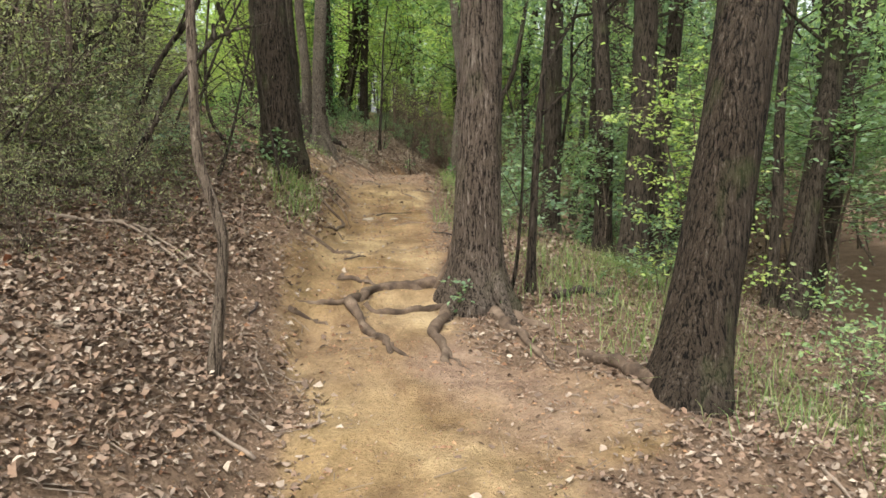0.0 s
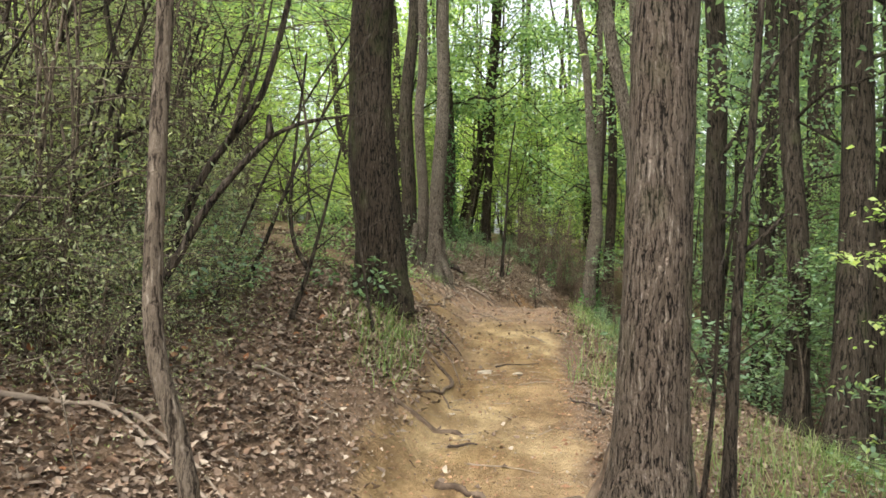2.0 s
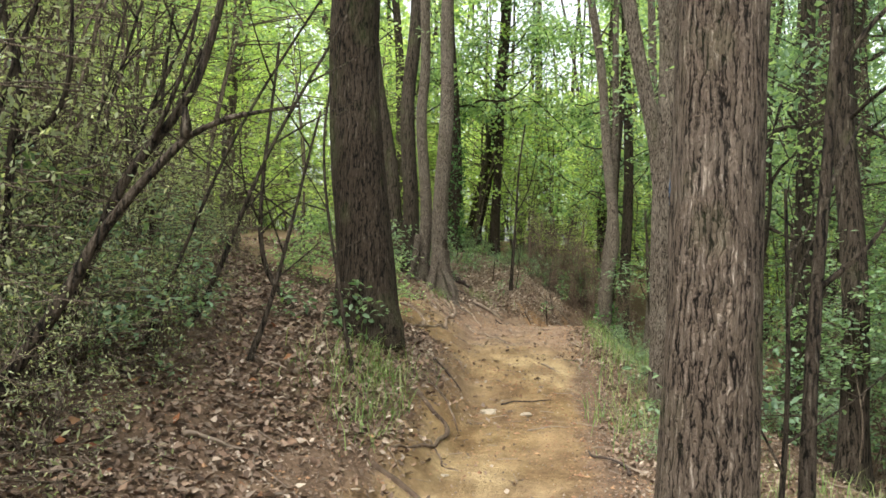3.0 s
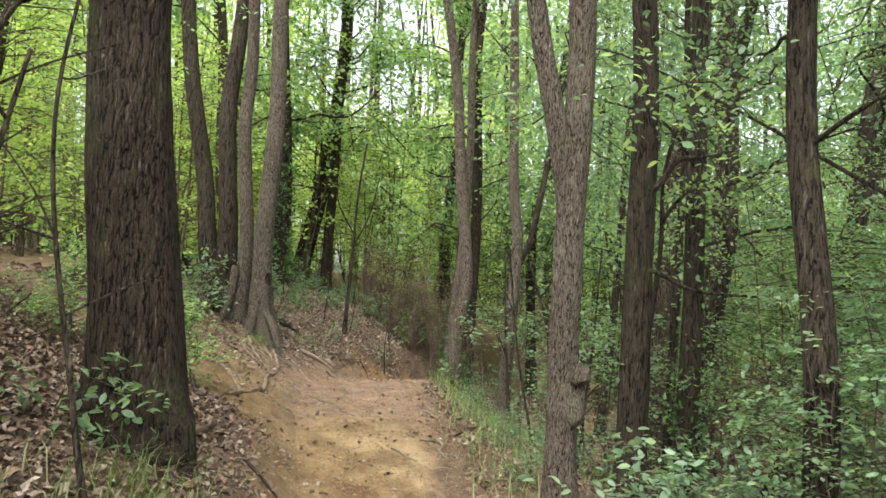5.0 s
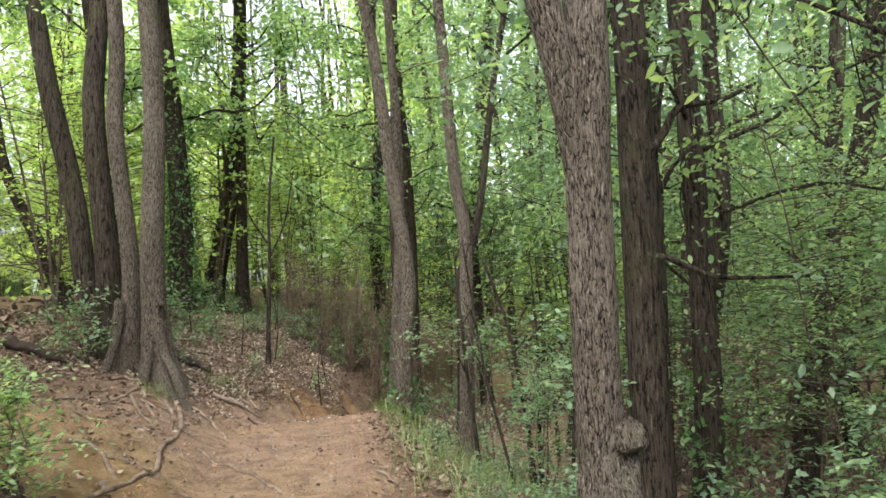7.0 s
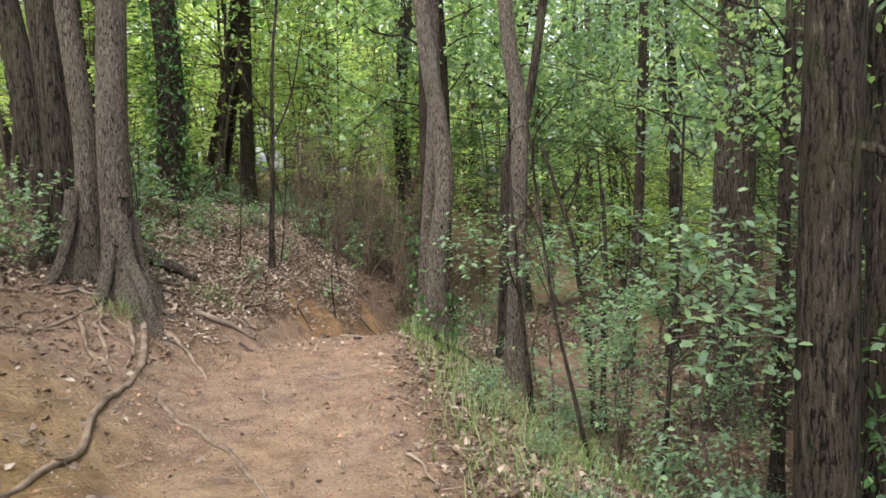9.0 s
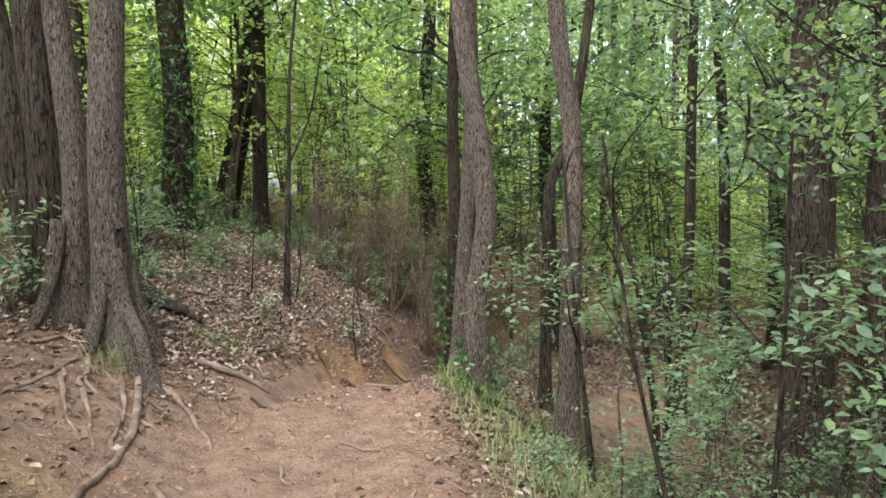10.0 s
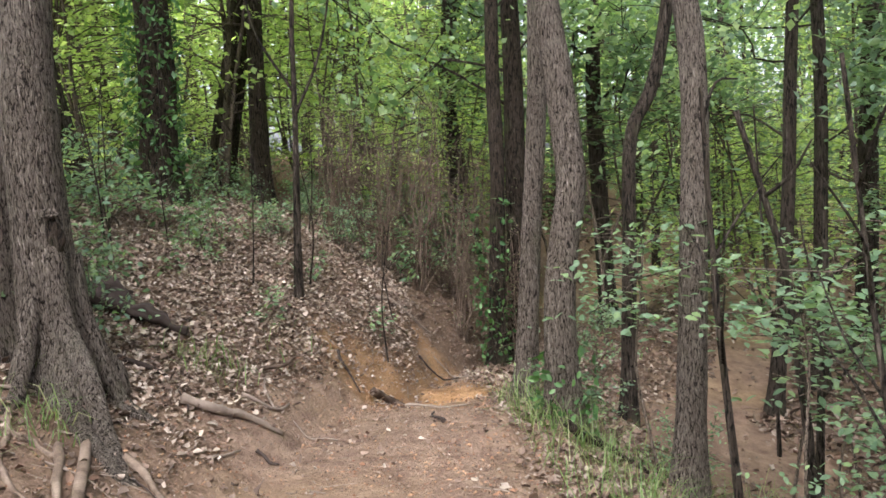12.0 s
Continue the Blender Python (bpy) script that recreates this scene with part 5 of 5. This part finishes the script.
stick(-2.15, 16.2, 0.24, 0.02, 0.3, 4, CHARRED, 0.05)
stick(-1.57, 16.45, 0.36, 0.013, 0.9, 22)
stick(-1.55, 16.95, 0.65, 0.014, 1.15, 5, BARK_ROOT, 0.1, "bare_root", "bare root at the edge of the bank", 8)
stick(-0.85, 18.16, 0.42, 0.036, 0.7, 6, BARK_ROOT, 0.03, "bare_root", "brown root end jutting from the bank", 10, -0.3)
stick(-0.78, 19.5, 0.55, 0.02, 0.5, 7, DEADWOOD, 0.08)
stick(-0.43, 19.2, 0.45, 0.010, 0.6, 8, CHARRED, 0.06)
stick(-0.64, 17.2, 0.42, 0.012, -0.3, 9, DEADWOOD, 0.05)
stick(-1.61, 15.64, 0.24, 0.01, 1.1, 23)
stick(-1.43, 15.9, 0.13, 0.012, -0.5, 24, CHARRED)
stick(0.2, 16.15, 0.45, 0.025, 0.0, 10, BARK_DARK, 0.05, "fallen_stick", "dark broken branch at the edge of the trail", 8, -2.0)
stick(-2.35, 4.9, 0.9, 0.016, 0.05, 11)
stick(-2.0, 5.1, 0.7, 0.012, -0.2, 12)
stick(-3.0, 4.2, 0.8, 0.022, -0.9, 13)
stick(0.85, 6.1, 1.0, 0.035, 0.95, 14, CHARRED, 0.03, "rotten_log", "rotting branch on the slope", 10)
gen = np.random.default_rng(77)
for k in range(110):
    y = gen.uniform(3.0, 19.5)
    x = float(trail_x(y)) + gen.normal(0, 1.5)
    if float(worn(x, y)) > 0.8 and k % 3:
        continue
    stick(x, y, gen.uniform(0.12, 0.5), gen.uniform(0.004, 0.012), gen.uniform(0, 6.3), 300 + k, DEADWOOD if k % 4 else CHARRED, 0.08, sides=6)


def stone(x, y, size, seed, label="pale stone on the trail"):
    bm = bmesh.new()
    bmesh.ops.create_icosphere(bm, subdivisions=2, radius=1.0)
    for v in bm.verts:
        k = 1 + 0.4 * noise.noise(v.co * 1.3 + Vector((seed, 2, 0)))
        v.co = Vector((v.co.x * size * k, v.co.y * size * 0.8 * k, v.co.z * size * 0.28 * k))
    me = bpy.data.meshes.new("stone")
    bm.to_mesh(me)
    bm.free()
    ob = solo("stone", me, STONE, (x, y, on(x, y, size * 0.12)), label, "stone", "loose stones")
    ob.rotation_euler = (0, 0, seed * 1.7)


for k, (x, y, sz) in enumerate([(0.67, 5.5, 0.05), (-0.85, 9.45, 0.08), (-0.55, 9.35, 0.05), (-0.4, 15.4, 0.02), (-1.35, 5.84, 0.04), (-2.15, 16.75, 0.04), (-0.9, 7.6, 0.025)]):
    stone(x, y, sz, k)


def crumbs(n, seed):
    """Bark chips, clods and leaf bits trodden into the trail."""
    gen = np.random.default_rng(seed)
    y = gen.uniform(2.6, 19, n)
    x = trail_x(y) + gen.normal(0, 0.75, n)
    dense = gen.random(n) < 0.3 + fbm(x * 1.7, y * 1.7) + 0.5 * smooth(np.abs(x - trail_x(y)), 0.2, 0.9) + 0.25 * smooth(y, 11, 14)
    x, y = x[dense], y[dense]
    at = np.stack([x, y, land(x, y)], -1)
    m = len(x)
    shape = np.array([[1, 0, 0], [0, 0.7, 0], [-1, 0.1, 0], [0, -0.7, 0], [0.1, 0, 0.7], [0, 0, -0.6]])
    faces = np.array([[0, 1, 4], [1, 2, 4], [2, 3, 4], [3, 0, 4]])
    s = gen.uniform(0.003, 0.011, m) * np.where(gen.random(m) < 0.06, 2.0, 1.0)
    a = gen.uniform(0, 6.28, m)
    k = shape[None] * s[:, None, None] * gen.uniform(0.5, 1.4, (m, 1, 3))
    v = np.stack([k[..., 0] * np.cos(a)[:, None] - k[..., 1] * np.sin(a)[:, None], k[..., 0] * np.sin(a)[:, None] + k[..., 1] * np.cos(a)[:, None], k[..., 2] + 0.004], -1) + at[:, None]
    f = (faces[None] + (np.arange(m) * 6)[:, None, None]).reshape(-1, 3)
    solo("trail_crumbs", raw_mesh("trail_crumbs", v.reshape(-1, 3), f, True), CRUMB, (0, 0, 0), "clods and bark chips trodden into the clay", "debris", kind="stuff")


crumbs(26000, 5)

# ---- sprigs and bright plants ----
SPROUT = [shrub("sprout", 190 + k, 0.62, 0.4, 2, 4, 0.08, 3, LEAF_PALE, BARK_TWIG, "blue-green broad-leaved sprout at the foot of an oak", full=True, thick=0.004) for k in range(2)]
plant(SPROUT, [(-1.66, 8.52), (-1.86, 8.5), (-2.1, 8.3)], "sprigs at the feet of the oaks", 0.5, 0.75, 31)
plant(SPROUT, [(0.16, 5.56)], "sprigs at the feet of the oaks", 0.45, 0.55, 34)
SPRIG = [shrub("bright_bush", 160 + k, 1.0, 0.9, 3, 5, 0.06, 5, LEAF_LIGHT, BARK_TWIG, "light-green broad-leaved bush on the slope", full=True, thick=0.005) for k in range(2)]
plant(SPRIG, [(2.3, 4.6), (2.9, 5.6), (3.3, 7.0), (-2.9, 10.6), (-2.5, 11.0)], "light-green bushes", 0.5, 0.9, 32)
plant([BRIGHT[0]], [(2.1, 6.7)], "tall saplings of the wood", 0.5, 0.55, 33)
plant(SPROUT, scatter(16, -3.2, -0.3, 17.3, 20.6, 0.35, 35, lambda x, y: raw_bank(x, y) < 0.1), "seedlings on the bank", 0.45, 0.9, 35)
gen = np.random.default_rng(260)
for k, (x, y) in enumerate(scatter(12, -3.4, -0.4, 17.4, 20.5, 0.3, 36)):
    z = on(x, y)
    bare_stem([(x, y, 0), (x + gen.normal(0, 0.05), y, z + 0.5), (x + gen.normal(0, 0.12), y + 0.05, z + gen.uniform(0.8, 1.5))], gen.uniform(0.005, 0.009), 260 + k, (), "thin dead seedling stem on the bank")
for k in SPRIG + SPROUT:
    x, y = -10, 28 + k.location.y
    k.location = (x, y, on(x, y))


def ivy(x, y, r, top, n, seed, lean=0.0):
    """Ivy that clings round a trunk."""
    gen = np.random.default_rng(seed)
    z0 = on(x, y)
    h, a = gen.uniform(0, top, n) * gen.uniform(0.5, 1, n), gen.uniform(0, 6.28, n)
    rr = r + gen.uniform(0.0, 0.12, n) * (0.4 + fbm(a * 1.5, h * 1.5) + 0.5)
    at = np.stack([lean * h + rr * np.cos(a), rr * np.sin(a), h], -1)
    solo("ivy", raw_mesh("ivy", *leaves(at, 0.07, gen, 0.8, True)), LEAF_IVY, (x, y, z0), "dark glossy ivy climbing a trunk", "ivy", kind="stuff")


ivy(-2.84, 20.4, 0.2, 4.0, 1600, 1)
ivy(0.42, 20.2, 0.1, 2.0, 350, 2)
ivy(0.27, 16.5, 0.11, 0.6, 120, 3)
ivy(2.33, 13.1, 0.13, 2.0, 220, 4)


# ---- far shed in the meadow ----
def shed(x, y):
    z = 2.9
    t = thing("distant_shed", (x, y, z), "pale shed with a tan roof in the far meadow", "shed")

    def slab(name, size, at, mat):
        bm = bmesh.new()
        bmesh.ops.create_cube(bm, size=1.0)
        for v in bm.verts:
            v.co = Vector((v.co.x * size[0], v.co.y * size[1], v.co.z * size[2])) + Vector(at)
        bmesh.ops.bevel(bm, geom=bm.edges[:], offset=0.03, segments=1, affect="EDGES")
        me = bpy.data.meshes.new(name)
        bm.to_mesh(me)
        bm.free()
        return part(name, me, mat, t)

    white = dry("white_boards", [(0.70, 0.72, 0.75), (0.78, 0.79, 0.8)], 3)
    slab("wall", (4.0, 3.0, 2.6), (0, 0, 1.2), white)
    slab("roof", (4.5, 3.6, 0.3), (0, 0, 2.65), dry("tan_roof", [(0.45, 0.33, 0.2), (0.5, 0.38, 0.25)], 3))
    slab("door", (0.9, 0.08, 2.0), (0.6, -1.55, 0.95), dry("grey_door", [(0.35, 0.38, 0.42), (0.4, 0.43, 0.47)], 3))


shed(-16.5, 52)


# ---- fine dead twigs in the litter ----
def fine_twigs(n, seed):
    gen = np.random.default_rng(seed)
    y = gen.uniform(2.4, 21, n)
    x = trail_x(y) + gen.normal(-0.3, 1.8, n)
    keep = gen.random(n) > worn(x, y) * 0.9
    x, y = x[keep], y[keep]
    m = len(x)
    a, ln, r = gen.uniform(0, 6.28, m), gen.uniform(0.03, 0.16, m), gen.uniform(0.0012, 0.0035, m)
    d = np.stack([np.cos(a), np.sin(a)], -1)
    ends = [np.stack([x, y], -1) + d * ln[:, None] * k for k in (-0.5, 0.5)]
    ring = np.array([[1, 0], [-0.5, 0.87], [-0.5, -0.87]])
    side = np.stack([-np.sin(a), np.cos(a), 0 * a], -1)
    v = []
    for e in ends:
        z = land(e[:, 0], e[:, 1]) + r + gen.uniform(0.004, 0.02, m)
        c = np.stack([e[:, 0], e[:, 1], z], -1)
        for p, q in ring:
            v.append(c + side * (r * q)[:, None] + np.array([0, 0, 1]) * (r * p)[:, None])
    v = np.stack(v, 1)
    f = np.array([[0, 1, 4, 3], [1, 2, 5, 4], [2, 0, 3, 5]])
    f = (f[None] + (np.arange(m) * 6)[:, None, None]).reshape(-1, 4)
    solo("fine_twigs", raw_mesh("fine_twigs", v.reshape(-1, 3), f), DEADWOOD, (0, 0, 0), "thin dead twigs strewn in the litter", "twigs", kind="stuff")


fine_twigs(5200, 6)
